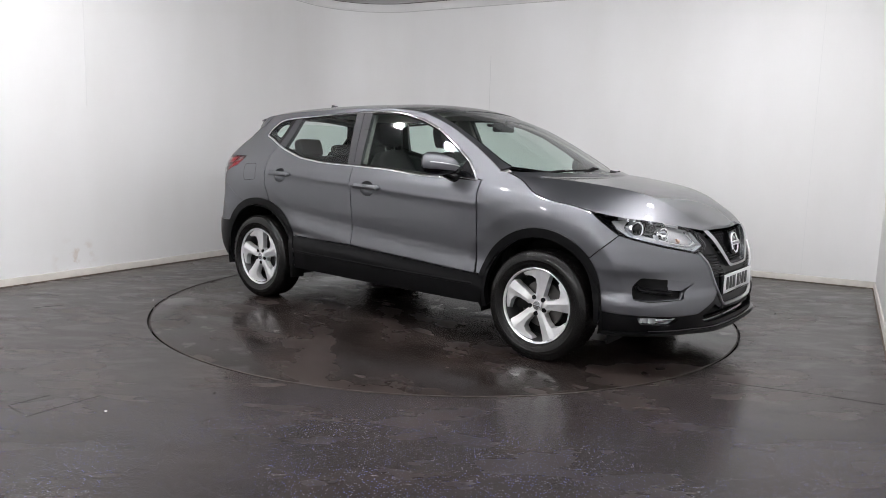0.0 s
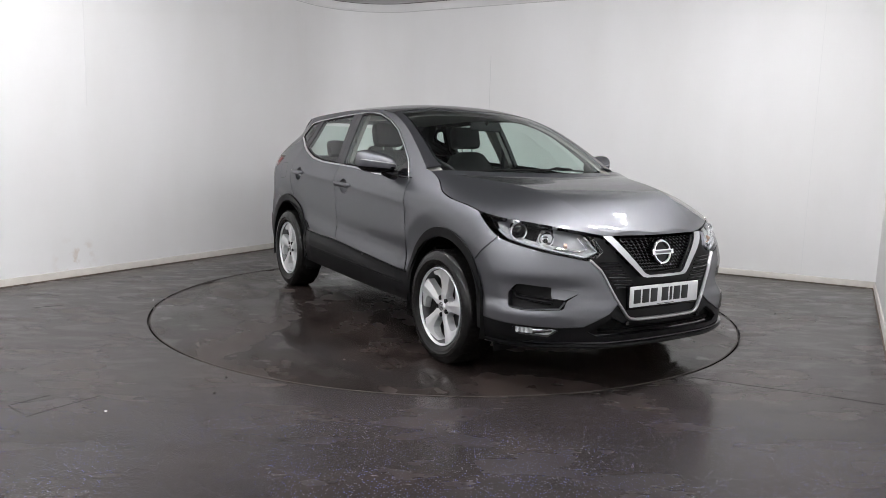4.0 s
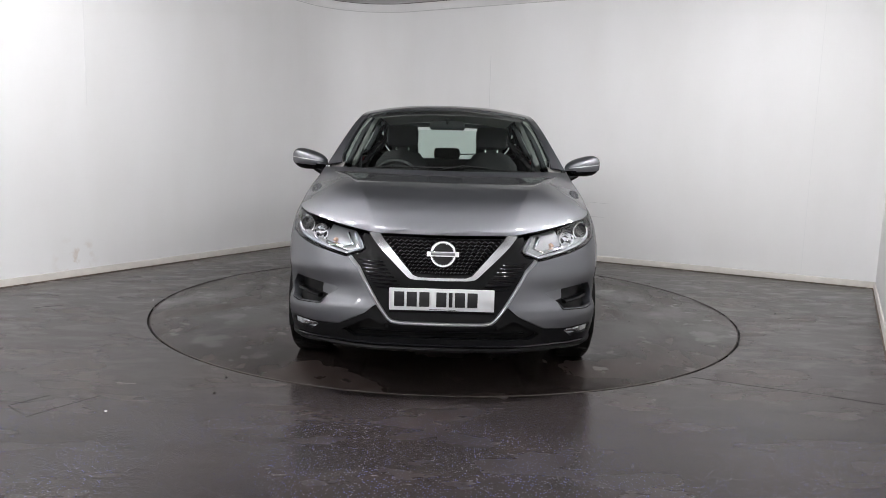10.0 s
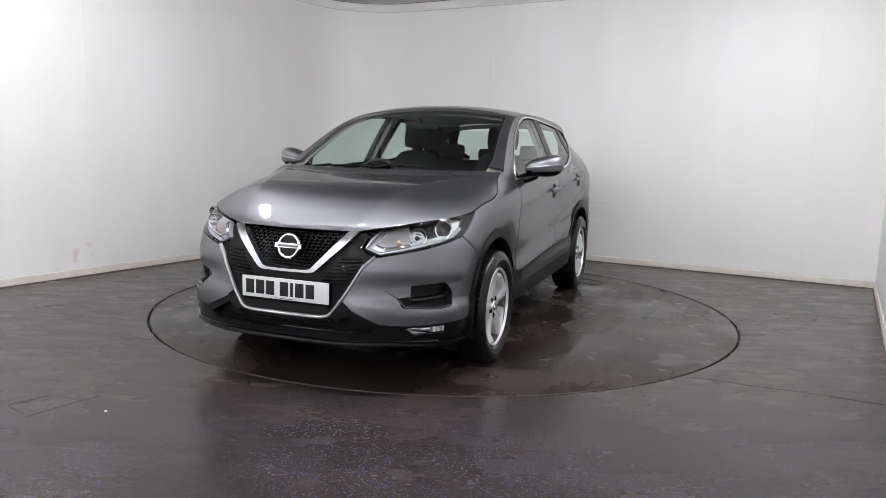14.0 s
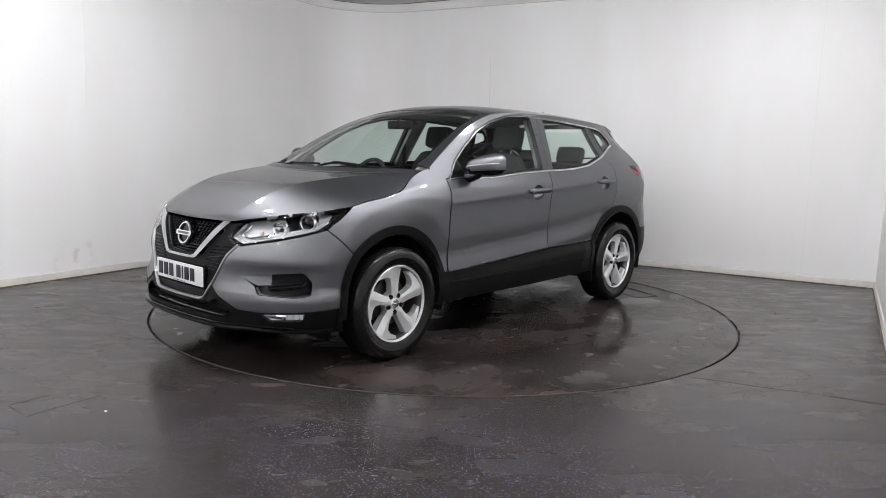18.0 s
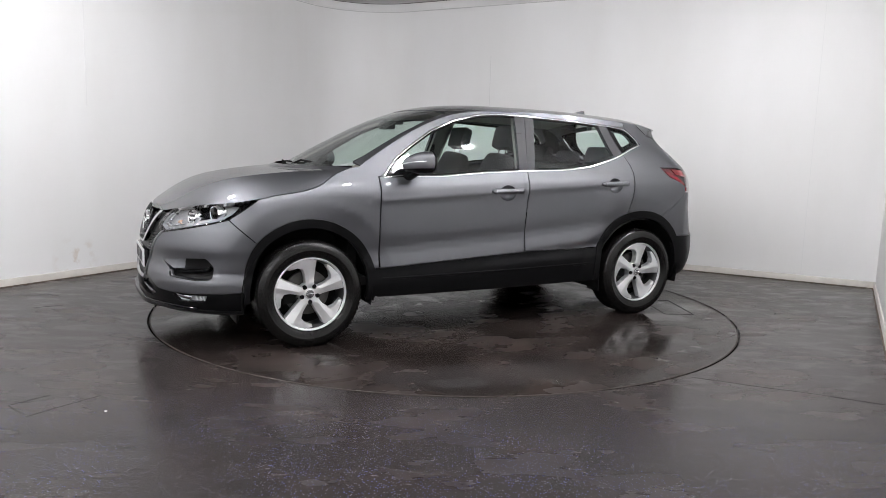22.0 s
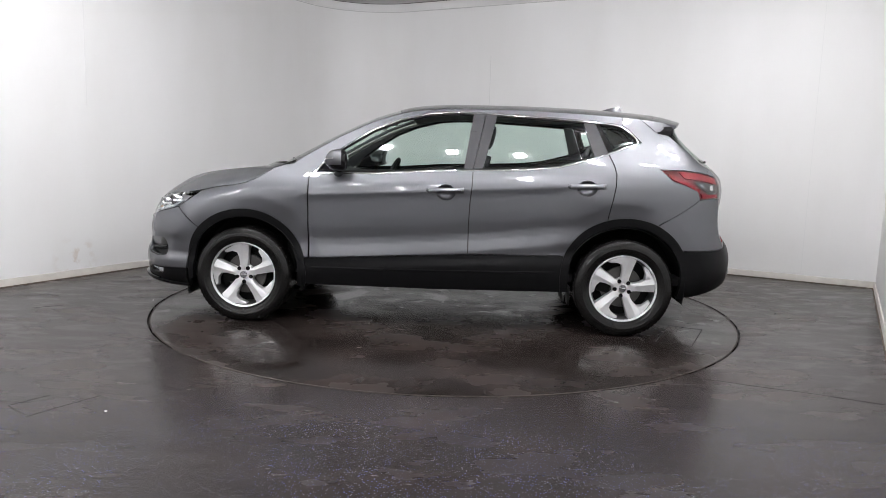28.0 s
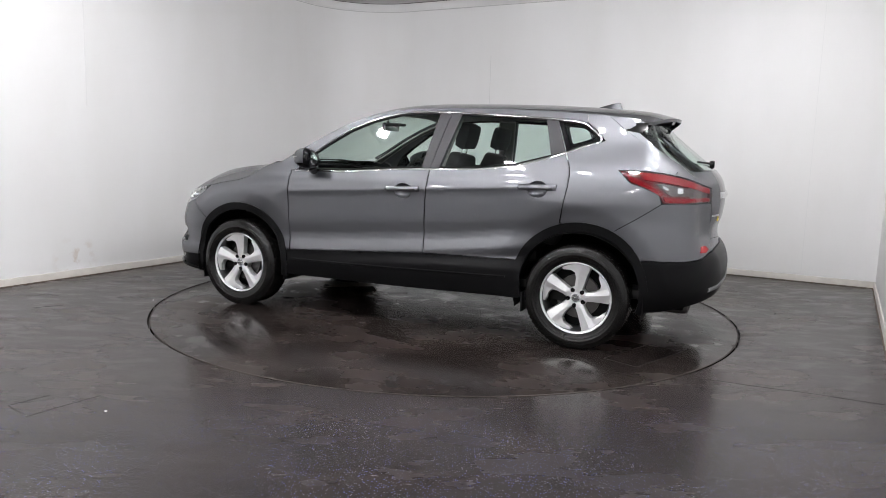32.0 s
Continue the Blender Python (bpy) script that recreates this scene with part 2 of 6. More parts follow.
CEIL_EDGE = plain("ceiling_edge_pale", (0.64, 0.64, 0.635), 0.8, grain=0.05, scale=8)
SEAM = plain("seam_strip", (0.80, 0.80, 0.80), 0.4)
SEAM_FAINT = plain("faint_seam", (0.72, 0.72, 0.72), 0.5)
SEAM_GREY = plain("seam_shadow", (0.58, 0.58, 0.58), 0.6)
FLOOR = floor_material("flecked_vinyl", (0.0245, 0.0205, 0.0203), True)
DISC = floor_material("turntable_vinyl", (0.0250, 0.0195, 0.0180), False)
RIM_BROWN = plain("worn_edge", (0.038, 0.029, 0.025), 0.5, grain=0.3, scale=20)
RIM_STEEL = plain("turntable_gap", (0.010, 0.009, 0.008), 0.6)
LAMP = glow("lamp_diffuser", (0.98, 0.972, 0.988), LAMP_GLOW)
LAMP_RING = plain("lamp_ring", (0.7, 0.7, 0.7), 0.4)


# ---------------------------------------------------------------- mesh helpers
def link(name, me, material, parent=None, label=""):
    me.materials.clear()
    me.materials.append(material)
    ob = new(name, me)
    if parent:
        ob.parent = parent
    if label:
        ob["label"] = label
    return ob


def part(name, bm, material, parent=None, label="", smooth=True):
    """Link a bmesh as one mesh object."""
    me = bpy.data.meshes.new(name)
    bm.to_mesh(me)
    bm.free()
    if smooth:
        me.shade_smooth()
        me.set_sharp_from_angle(angle=radians(35))
    return link(name, me, material, parent, label)


def boxed(bm, lo, hi, bevel=0.0, m=None):
    """A box between two corners, bevelled, added to bm."""
    made = bmesh.ops.create_cube(bm, size=1)["verts"]
    for v in made:
        v.co = Vector([(lo[i] + hi[i]) / 2 + v.co[i] * (hi[i] - lo[i]) for i in range(3)])
    if bevel:
        edges = {e for v in made for e in v.link_edges}
        out = bmesh.ops.bevel(bm, geom=list(edges), offset=bevel, segments=2, affect="EDGES", profile=0.6)
        made = list({v for f in out["faces"] for v in f.verts} | {v for v in made if v.is_valid})
    if m:
        for v in made:
            v.co = m @ v.co
    return bm


def lathe(bm, profile, segments=48, m=None):
    """Turn a profile of (radius, along) about the y axis."""
    rings = []
    for r, a in profile:
        rings.append([bm.verts.new((r * math.cos(2 * math.pi * k / segments), a, r * math.sin(2 * math.pi * k / segments)))
                      for k in range(segments)])
    for a, c in zip(rings, rings[1:]):
        for k in range(segments):
            n = (k + 1) % segments
            bm.faces.new((a[k], a[n], c[n], c[k]))
    if m:
        for ring in rings:
            for v in ring:
                v.co = m @ v.co
    return rings


def tube(bm, points, radius, sides=8, closed=False):
    """A round bar along a line of points."""
    pts = [Vector(p) for p in points]
    rings = []
    for i, p in enumerate(pts):
        a = pts[i - 1] if (i > 0 or closed) else p
        c = pts[(i + 1) % len(pts)] if (i < len(pts) - 1 or closed) else p
        way = (c - a).normalized()
        up = Vector((0, 0, 1)) if abs(way.z) < 0.9 else Vector((1, 0, 0))
        s = way.cross(up).normalized()
        t = s.cross(way)
        r = radius(i / max(1, len(pts) - 1)) if callable(radius) else radius
        rings.append([bm.verts.new(p + r * (math.cos(2 * math.pi * k / sides) * s + math.sin(2 * math.pi * k / sides) * t))
                      for k in range(sides)])
    pairs = list(zip(rings, rings[1:])) + ([(rings[-1], rings[0])] if closed else [])
    for a, c in pairs:
        for k in range(sides):
            n = (k + 1) % sides
            bm.faces.new((a[k], a[n], c[n], c[k]))
    if not closed:
        bm.faces.new(rings[0][::-1])
        bm.faces.new(rings[-1])
    return bm


# ---------------------------------------------------------------- the room
CORNER, BACK_R = Vector((-1.33, 4.20)), Vector((4.26, 1.26))
LEFT_DIR = Vector((0.503, 0.864)).normalized()
RIGHT_DIR = Vector((0.482, 0.876)).normalized()
LEFT_END = CORNER - LEFT_DIR * 11.2
RIGHT_END = BACK_R - RIGHT_DIR * 10.6
BACK_DIR = (BACK_R - CORNER).normalized()
HEIGHT, CORNER_R = 3.09, 0.95


def room_outline(inset=0.0):
    """The inner face of the walls, with the rounded corner; inset moves it into the room."""
    pts = [LEFT_END]
    half = (math.pi - math.acos(max(-1, min(1, (-LEFT_DIR).dot(BACK_DIR))))) / 2
    cut = CORNER_R * math.tan(half)
    a, z = CORNER - LEFT_DIR * cut, CORNER + BACK_DIR * cut
    n = Vector((LEFT_DIR.y, -LEFT_DIR.x))
    centre = a + n * CORNER_R
    a0, a1 = math.atan2(*(a - centre).yx), math.atan2(*(z - centre).yx)
    arc = [centre + (CORNER_R) * Vector((math.cos(a0 + (a1 - a0) * k / 24), math.sin(a0 + (a1 - a0) * k / 24))) for k in range(25)]
    return pts, arc, [BACK_R, RIGHT_END]


def sweep(bm, line, profile, closed=False):
    """Sweep a profile of (inwards, z) along a plan line; inwards is to the line's right."""
    line = [Vector(p) for p in line]
    rings = []
    for i, p in enumerate(line):
        d0 = (p - line[i - 1]).normalized() if (i or closed) else (line[1] - p).normalized()
        d1 = (line[(i + 1) % len(line)] - p).normalized() if (i < len(line) - 1 or closed) else d0
        n0, n1 = Vector((d0.y, -d0.x)), Vector((d1.y, -d1.x))
        n = (n0 + n1).normalized()
        n /= max(0.3, n.dot(n0))
        rings.append([bm.verts.new((p.x + n.x * o, p.y + n.y * o, z)) for o, z in profile])
    pairs = list(zip(rings, rings[1:])) + ([(rings[-1], rings[0])] if closed else [])
    k = len(profile)
    for a, c in pairs:
        for j in range(k):
            bm.faces.new((a[j], a[(j + 1) % k], c[(j + 1) % k], c[j]))
    if not closed:
        bm.faces.new(rings[0])
        bm.faces.new(rings[-1][::-1])
    bmesh.ops.recalc_face_normals(bm, faces=bm.faces)
    return bm


def build_room():
    start, arc, rest = room_outline()
    wall = [(0.0, 0.0), (0.0, HEIGHT), (-0.12, HEIGHT), (-0.12, 0.0)]
    skirting = [(0.0, 0.004), (0.016, 0.004), (0.016, 0.056), (0.010, 0.066), (0.0, 0.068)]
    sealant = [(0.016, 0.001), (0.026, 0.001), (0.016, 0.008)]
    cornice = [(0.0, HEIGHT - 0.10), (0.012, HEIGHT - 0.098), (0.02, HEIGHT - 0.085), (0.05, HEIGHT - 0.02), (0.055, HEIGHT), (0.0, HEIGHT)]
    runs = {"left": [start[0]] + arc[:1], "corner": arc, "back": [arc[-1], rest[0]], "right": rest, "front": [rest[1], start[0]]}
    for side, line in runs.items():
        ob = part("wall_" + side, sweep(bmesh.new(), line, wall), END_PALE if side == "front" else WALL)
        tagged(ob, "unseen pale end wall added to close the booth" if side == "front" else "white painted smooth photo booth wall", "wall", kind="structure")
        if side != "front":
            b = part("baseboard", sweep(bmesh.new(), line, skirting), SKIRT)
            tagged(b, "off-white painted skirting with a grimy foot", "skirting", kind="structure")
            s = part("trim", sweep(bmesh.new(), line, sealant), SKIRT_DIRT)
            tagged(s, "dirty brown sealant bead along the skirting", "sealant", kind="structure")
        g = part("trim", sweep(bmesh.new(), line, [(0.055, HEIGHT - 0.012), (0.066, HEIGHT - 0.012), (0.066, HEIGHT), (0.055, HEIGHT)]), RIM_STEEL)
        tagged(g, "dark shadow gap round the ceiling", "shadow gap", kind="structure")
        g = part("trim", sweep(bmesh.new(), line, [(0.0, HEIGHT - 0.106), (0.006, HEIGHT - 0.106), (0.006, HEIGHT - 0.1), (0.0, HEIGHT - 0.1)]), SEAM_GREY)
        tagged(g, "fine grey bead under the cornice", "bead", kind="structure")
        c = part("trim", sweep(bmesh.new(), line, cornice), WALL)
        tagged(c, "white coved cornice under the ceiling", "cornice", kind="structure")
    outline = [start[0]] + arc + rest
    # floor sheet with the round hole of the turntable
    bm = bmesh.new()
    ring = [bm.verts.new((2.2475 * math.cos(2 * math.pi * k / 160), 2.2475 * math.sin(2 * math.pi * k / 160), 0)) for k in range(160)]
    low = [bm.verts.new((v.co.x, v.co.y, -0.05)) for v in ring]
    outer = [bm.verts.new((9 * math.cos(2 * math.pi * k / 160), 9 * math.sin(2 * math.pi * k / 160) - 1.5, 0)) for k in range(160)]
    for k in range(160):
        n = (k + 1) % 160
        bm.faces.new((ring[k], outer[k], outer[n], ring[n]))
        bm.faces.new((low[k], ring[k], ring[n], low[n]))
    ob = part("floor", bm, FLOOR)
    tagged(ob, "dark brown flecked safety vinyl floor, damp and scuffed", "floor", kind="structure")
    bm = bmesh.new()
    lathe(bm, [(0.0, 0), (2.26, 0)], 96, Matrix(((1, 0, 0, 0), (0, 0, 1, 0), (0, 1, 0, -0.048), (0, 0, 0, 1))))
    tagged(part("turntable_pit", bm, RIM_STEEL), "dark pit floor under the turntable", "pit", kind="structure")
    bm = bmesh.new()
    top = [bm.verts.new((p.x, p.y, HEIGHT + z)) for z in (0.0, 0.12) for p in outline]
    k = len(outline)
    bm.faces.new(top[:k][::-1])
    bm.faces.new(top[k:])
    for i in range(k):
        n = (i + 1) % k
        bm.faces.new((top[i], top[n], top[k + n], top[k + i]))
    tagged(part("ceiling", bm, CEIL, smooth=False), "flat ceiling, mid grey tone assumed for the car's reflections", "ceiling", kind="structure")
    # added border: keeps the ceiling's edge pale against the darkened centre
    border = part("ceiling_border", sweep(bmesh.new(), [start[0]] + arc + rest, [(0.066, HEIGHT - 0.008), (0.90, HEIGHT - 0.008), (0.90, HEIGHT - 0.001), (0.066, HEIGHT - 0.001)]), CEIL_EDGE)
    tagged(border, "pale border added round the ceiling where its edge is seen", "ceiling", kind="structure")
    # fine joints between the wall sheets
    for base, way, z0, z1, mat in ((Vector((-3.295, 0.845)), LEFT_DIR, 1.55, 2.99, SEAM), (Vector((0.486, 3.241)), BACK_DIR, 1.70, 2.40, SEAM_FAINT),
                                   (Vector((3.668, 1.571)), BACK_DIR, 0.1, 2.99, SEAM)):
        n = Vector((way.y, -way.x))
        wall_at = LEFT_END if way is LEFT_DIR else CORNER
        base = wall_at + way * (base - wall_at).dot(way)
        bm = boxed(bmesh.new(), (-0.003, -0.001, z0), (0.003, 0.002, z1), 0,
                   Matrix.Translation((base.x, base.y, 0)) @ Matrix(((way.x, n.x, 0, 0), (way.y, n.y, 0, 0), (0, 0, 1, 0), (0, 0, 0, 1))))
        tagged(part("wall_joint", bm, mat), "fine vertical joint between white wall sheets", "joint", kind="structure")


def build_scuffs():
    """Two faint rub marks on the back wall."""
    n = Vector((BACK_DIR.y, -BACK_DIR.x))
    for s0, s1, z0, z1 in ((3.319, 3.613, 0.688, 0.682), (3.218, 3.570, 0.525, 0.522)):
        p, q = CORNER + BACK_DIR * s0, CORNER + BACK_DIR * s1
        bm = bmesh.new()
        k = 12
        rows = []
        for i in range(k + 1):
            t = i / k
            c = p + (q - p) * t
            w = 0.0022 * math.sin(math.pi * (0.08 + 0.86 * t)) * (0.8 + 0.3 * math.sin(9 * t))
            z = z0 + (z1 - z0) * t + 0.002 * math.sin(5 * t)
            rows.append([bm.verts.new((c.x + n.x * o, c.y + n.y * o, z + dz)) for o, dz in ((-0.002, -w), (0.0012, -w), (0.0012, w), (-0.002, w))])
        for a, c in zip(rows, rows[1:]):
            for j in range(3):
                bm.faces.new((a[j], a[j + 1], c[j + 1], c[j]))
        bmesh.ops.recalc_face_normals(bm, faces=bm.faces)
        tagged(part("wall_scuff", bm, SEAM_GREY), "faint grey rub mark on the white wall", "scuff", kind="structure")


def floor_strip(name, a, z, width, material, parent=None, high=0.0012, low=-0.004):
    """A thin flat strip on the floor between two plan points."""
    a, z = Vector(a), Vector(z)
    d = (z - a).normalized()
    m = Matrix(((d.x, -d.y, 0, a.x), (d.y, d.x, 0, a.y), (0, 0, 1, 0), (0, 0, 0, 1)))
    return part(name, boxed(bmesh.new(), (0, -width / 2, low), ((z - a).length, width / 2, high), 0.0, m), material, parent)


def build_floor_details():
    build_scuffs()
    for a, z in (((-2.03, -2.54), (-1.92, -2.38)), ((-1.87, -2.66), (-1.68, -2.37)), ((-2.03, -2.54), (-1.87, -2.66)), ((-3.04, -0.565), (-2.88, -0.44)),
                 ((1.42, -1.79), (1.71, -1.915)), ((1.71, -1.915), (2.03, -2.04)), ((2.03, -2.04), (2.30, -2.17))):
        tagged(floor_strip("floor_joint", a, z, 0.005, RIM_STEEL), "fine dark joint in the vinyl floor", "joint", kind="structure")
    rng = random.Random(4)
    for x, y in ((-1.141, -2.286), (2.689, -0.039), (-1.552, -2.58), (-1.161, -2.034), (-2.3, -0.2)):
        bm = bmesh.new()
        bmesh.ops.create_icosphere(bm, subdivisions=1, radius=0.006)
        for v in bm.verts:
            v.co = Vector((x + v.co.x * rng.uniform(0.8, 1.6), y + v.co.y * rng.uniform(0.8, 1.4), max(0.0, v.co.z * 0.7 + 0.003)))
        tagged(part("grit_crumb", bm, RIM_STEEL if x > -1.5 else SEAM, smooth=False), "tiny crumb of grit lying on the vinyl floor", "grit", "grit on the floor")


def build_lamps():
    """A ring of small square ceiling lights over the turntable's edge, and two unseen rows added as fill."""
    lamp = new("ceiling_light")
    tagged(lamp, "small square white ceiling light, lit, deepened to throw light on the walls", "ceiling light", "ring of ceiling lights")
    # glowing sides added below the ceiling to throw light on the walls
    part("diffuser", boxed(bmesh.new(), (-0.07, -0.07, -0.050), (0.07, 0.07, -0.014), 0.008), LAMP, lamp)
    bm = boxed(bmesh.new(), (-0.09, -0.09, -0.014), (0.09, 0.09, 0.0), 0.003)
    part("frame", bm, LAMP_RING, lamp)
    spots = []
    for k in range(RING_LAMPS):             # the ring on the open side
        a = radians(191 + 18.4 * k)
        spots.append((RING_R * math.cos(a), RING_R * math.sin(a), math.degrees(a)))
    for j in range(2):                      # two unseen rows added as fill towards the far end of the booth
        for k in range(5):
            p = LEFT_END + LEFT_DIR * (1.1 + 1.5 * j) + BACK_DIR * (0.7 + 1.2 * k)
            spots.append((p.x, p.y, 31))
    for k, (x, y, a) in enumerate(spots):
        m = pose(x, y, HEIGHT - 0.001, 0, 0, a)
        if k:
            copy_thing(lamp, m)
        else:
            lamp.matrix_basis = m


def build_turntable():
    table = new("turntable")
    tagged(table, "round flush turntable with damp brown vinyl top", "turntable")
    bm = bmesh.new()
    flip = Matrix(((1, 0, 0, 0), (0, 0, 1, 0), (0, 1, 0, 0), (0, 0, 0, 1)))
    lathe(bm, [(0.0001, 0.0), (1.2, 0.0), (2.225, 0.0), (2.232, -0.003), (2.235, -0.04)], 160, flip)
    part("disc", bm, DISC, table)
    bm = bmesh.new()
    lathe(bm, [(2.225, 0.0), (2.226, 0.0012), (2.232, 0.0012), (2.234, -0.002)], 160, flip)
    part("edge_trim", bm, RIM_BROWN, table, "thin brown worn edge of the turntable")
    hatch = [(-1.912, 0.555), (-1.700, 1.045), (-1.486, 0.953), (-1.698, 0.463)]
    for a, z in zip(hatch, hatch[1:] + hatch[:1]):
        floor_strip("hatch_joint", a, z, 0.006, RIM_STEEL, table)
    return table
# ---------------------------------------------------------------- the car's skin
def smooth_curve(xs, ys):
    """A smooth interpolating curve through a few stations."""
    xs, ys = np.array(xs, float), np.array(ys, float)
    h = np.diff(xs)
    s = np.diff(ys) / h
    m = np.zeros_like(ys)
    for i in range(1, len(xs) - 1):
        if s[i - 1] * s[i] > 0:      # monotone
            w1, w2 = 2 * h[i] + h[i - 1], h[i] + 2 * h[i - 1]
            m[i] = (w1 + w2) / (w1 / s[i - 1] + w2 / s[i])
    m[0], m[-1] = s[0], s[-1]

    def value(x):
        x = np.asarray(x, float)
        i = np.clip(np.searchsorted(xs, x) - 1, 0, len(xs) - 2)
        t = (x - xs[i]) / h[i]
        inside = (2 * t**3 - 3 * t**2 + 1) * ys[i] + (t**3 - 2 * t**2 + t) * h[i] * m[i] \
            + (3 * t**2 - 2 * t**3) * ys[i + 1] + (t**3 - t**2) * h[i] * m[i + 1]
        return np.where(x < xs[0], ys[0] + m[0] * (x - xs[0]), np.where(x > xs[-1], ys[-1] + m[-1] * (x - xs[-1]), inside))
    return value


HALF, XF, RF, XR, RR = 0.90, 1.62, 0.60, -1.67, 0.50
UF, UR = XF + RF * np.pi / 2, XR - RR * np.pi / 2
U_NOSE, U_TAIL = UF + HALF - RF, UR - (HALF - RR)


def plan(u):
    """Base outline in plan: point and outward normal at the wrap coordinate u (u = x along the side)."""
    u = np.asarray(u, float)
    af = np.clip((u - XF) / RF, 0, np.pi / 2)
    ar = np.clip((XR - u) / RR, 0, np.pi / 2)
    x = np.where(u > XF, XF + RF * np.sin(af), np.where(u < XR, XR - RR * np.sin(ar), u))
    y = np.where(u > XF, HALF - RF + RF * np.cos(af) - np.maximum(u - UF, 0), np.where(u < XR, HALF - RR + RR * np.cos(ar) - np.maximum(UR - u, 0), HALF))
    nx = np.sin(af) - np.sin(ar)
    ny = np.where(u > 0, np.cos(af), np.cos(ar))
    return x, y, nx, ny


# per station: how far the skin lies inside (minus) the base outline, height by height
STATIONS = [
    (-2.855, (.16, -.14, .30, -.07, .40, -.015, .50, 0, .60, -.02, .66, -.06, .76, -.075, .86, -.05, .98, -.04, 1.08, -.06, 1.14, -.10, 1.24, -.22, 1.34, -.345, 1.44, -.455, 1.53, -.52)),
    (-2.60, (.16, -.14, .30, -.07, .40, -.02, .50, -.005, .60, -.025, .66, -.07, .76, -.09, .86, -.065, .98, -.055, 1.08, -.075, 1.14, -.115, 1.24, -.23, 1.34, -.35, 1.44, -.455, 1.53, -.52)),
    (-2.28, (.16, -.15, .30, -.08, .40, -.04, .50, -.033, .60, -.05, .66, -.08, .76, -.13, .86, -.135, .98, -.124, 1.08, -.135, 1.12, -.172, 1.20, -.285, 1.295, -.40, 1.39, -.465, 1.53, -.48)),
    (-2.06, (.16, -.15, .30, -.08, .40, -.045, .50, -.035, .60, -.04, .70, -.06, .82, -.075, .94, -.08, 1.04, -.09, 1.14, -.14, 1.24, -.29, 1.34, -.42, 1.40, -.46, 1.53, -.48)),
    (-1.80, (.16, -.15, .30, -.07, .40, -.035, .50, -.025, .60, -.028, .72, -.035, .86, -.045, .94, -.045, 1.04, -.055, 1.14, -.098, 1.24, -.19, 1.34, -.32, 1.44, -.42, 1.53, -.47)),
    (-1.45, (.16, -.15, .28, -.06, .47, -.022, .58, -.03, .72, -.03, .86, -.03, .94, -.025, 1.0, -.028, 1.08, -.050, 1.16, -.090, 1.24, -.15, 1.34, -.222, 1.44, -.275, 1.53, -.325)),
    (-0.90, (.16, -.15, .28, -.06, .47, -.022, .53, -.036, .60, -.050, .72, -.046, .86, -.028, .94, -.018, 1.0, -.028, 1.08, -.056, 1.16, -.092, 1.24, -.132, 1.34, -.188, 1.44, -.238, 1.53, -.29)),
    (0.0, (.16, -.15, .28, -.06, .40, -.030, .47, -.022, .53, -.036, .60, -.052, .72, -.048, .86, -.028, .94, -.018, 1.0, -.030, 1.08, -.062, 1.16, -.098, 1.24, -.132, 1.34, -.180, 1.44, -.230, 1.53, -.28)),
    (0.80, (.16, -.15, .28, -.06, .40, -.030, .47, -.024, .53, -.036, .60, -.046, .72, -.046, .86, -.030, .94, -.022, 1.0, -.040, 1.08, -.085, 1.16, -.125, 1.24, -.165, 1.34, -.215, 1.44, -.265, 1.53, -.31)),
    (1.10, (.16, -.15, .28, -.06, .40, -.030, .47, -.022, .58, -.036, .72, -.034, .86, -.028, .94, -.032, 1.0, -.052, 1.08, -.105, 1.16, -.16, 1.24, -.21, 1.34, -.26, 1.53, -.35)),
    (1.35, (.16, -.15, .28, -.06, .40, -.030, .47, -.022, .58, -.024, .72, -.022, .86, -.03, .94, -.05, 1.0, -.085, 1.08, -.17, 1.16, -.26, 1.30, -.40)),
    (1.62, (.16, -.14, .28, -.06, .40, -.035, .58, -.028, .72, -.03, .82, -.042, .90, -.070, .96, -.115, 1.02, -.18, 1.10, -.28)),
    (1.95, (.16, -.12, .28, -.03, .36, -.014, .42, -.010, .48, -.034, .55, -.036, .62, -.028, .72, -.042, .80, -.07, .86, -.105, .92, -.16, 1.0, -.26, 1.10, -.38)),
    (2.30, (.16, -.10, .26, -.015, .34, -.010, .41, -.007, .46, -.012, .50, -.034, .56, -.042, .62, -.038, .69, -.052, .79, -.09, .86, -.145, .92, -.22, 1.0, -.34, 1.10, -.5)),
    (2.60, (.16, -.08, .24, .01, .32, .01, .50, -.01, .60, -.02, .70, -.045, .78, -.075, .84, -.12, .90, -.19, 1.0, -.34, 1.10, -.5)),
    (2.862, (.16, -.07, .24, .02, .32, .02, .50, 0, .60, -.01, .70, -.03, .78, -.055, .83, -.085, .90, -.17, 1.0, -.32, 1.10, -.5)),
]
ST_U = np.array([s[0] for s in STATIONS])
ST_F = [smooth_curve(s[1][0::2], s[1][1::2]) for s in STATIONS]
WHEELS = ((1.323, 0.335), (-1.323, 0.335))


# the doors: a shoulder crease, a hollow, and a crest along the foot
SHOULDER = smooth_curve([-1.30, -0.90, -0.51, 0.06, 0.64, 1.00], [1.035, 1.016, 0.993, 0.961, 0.927, 0.905])
FOOT = smooth_curve([-1.30, -0.91, -0.53, 0.05, 0.64, 1.00], [0.69, 0.635, 0.585, 0.531, 0.490, 0.47])
HOLLOW = smooth_curve([0, .06, .12, .20, .28, .36, .45, .60, .75, .88, .96, 1.0], [-.0335, -.0372, -.0418, -.0470, -.0478, -.0445, -.0400, -.0360, -.0335, -.0310, -.0270, -.0235])


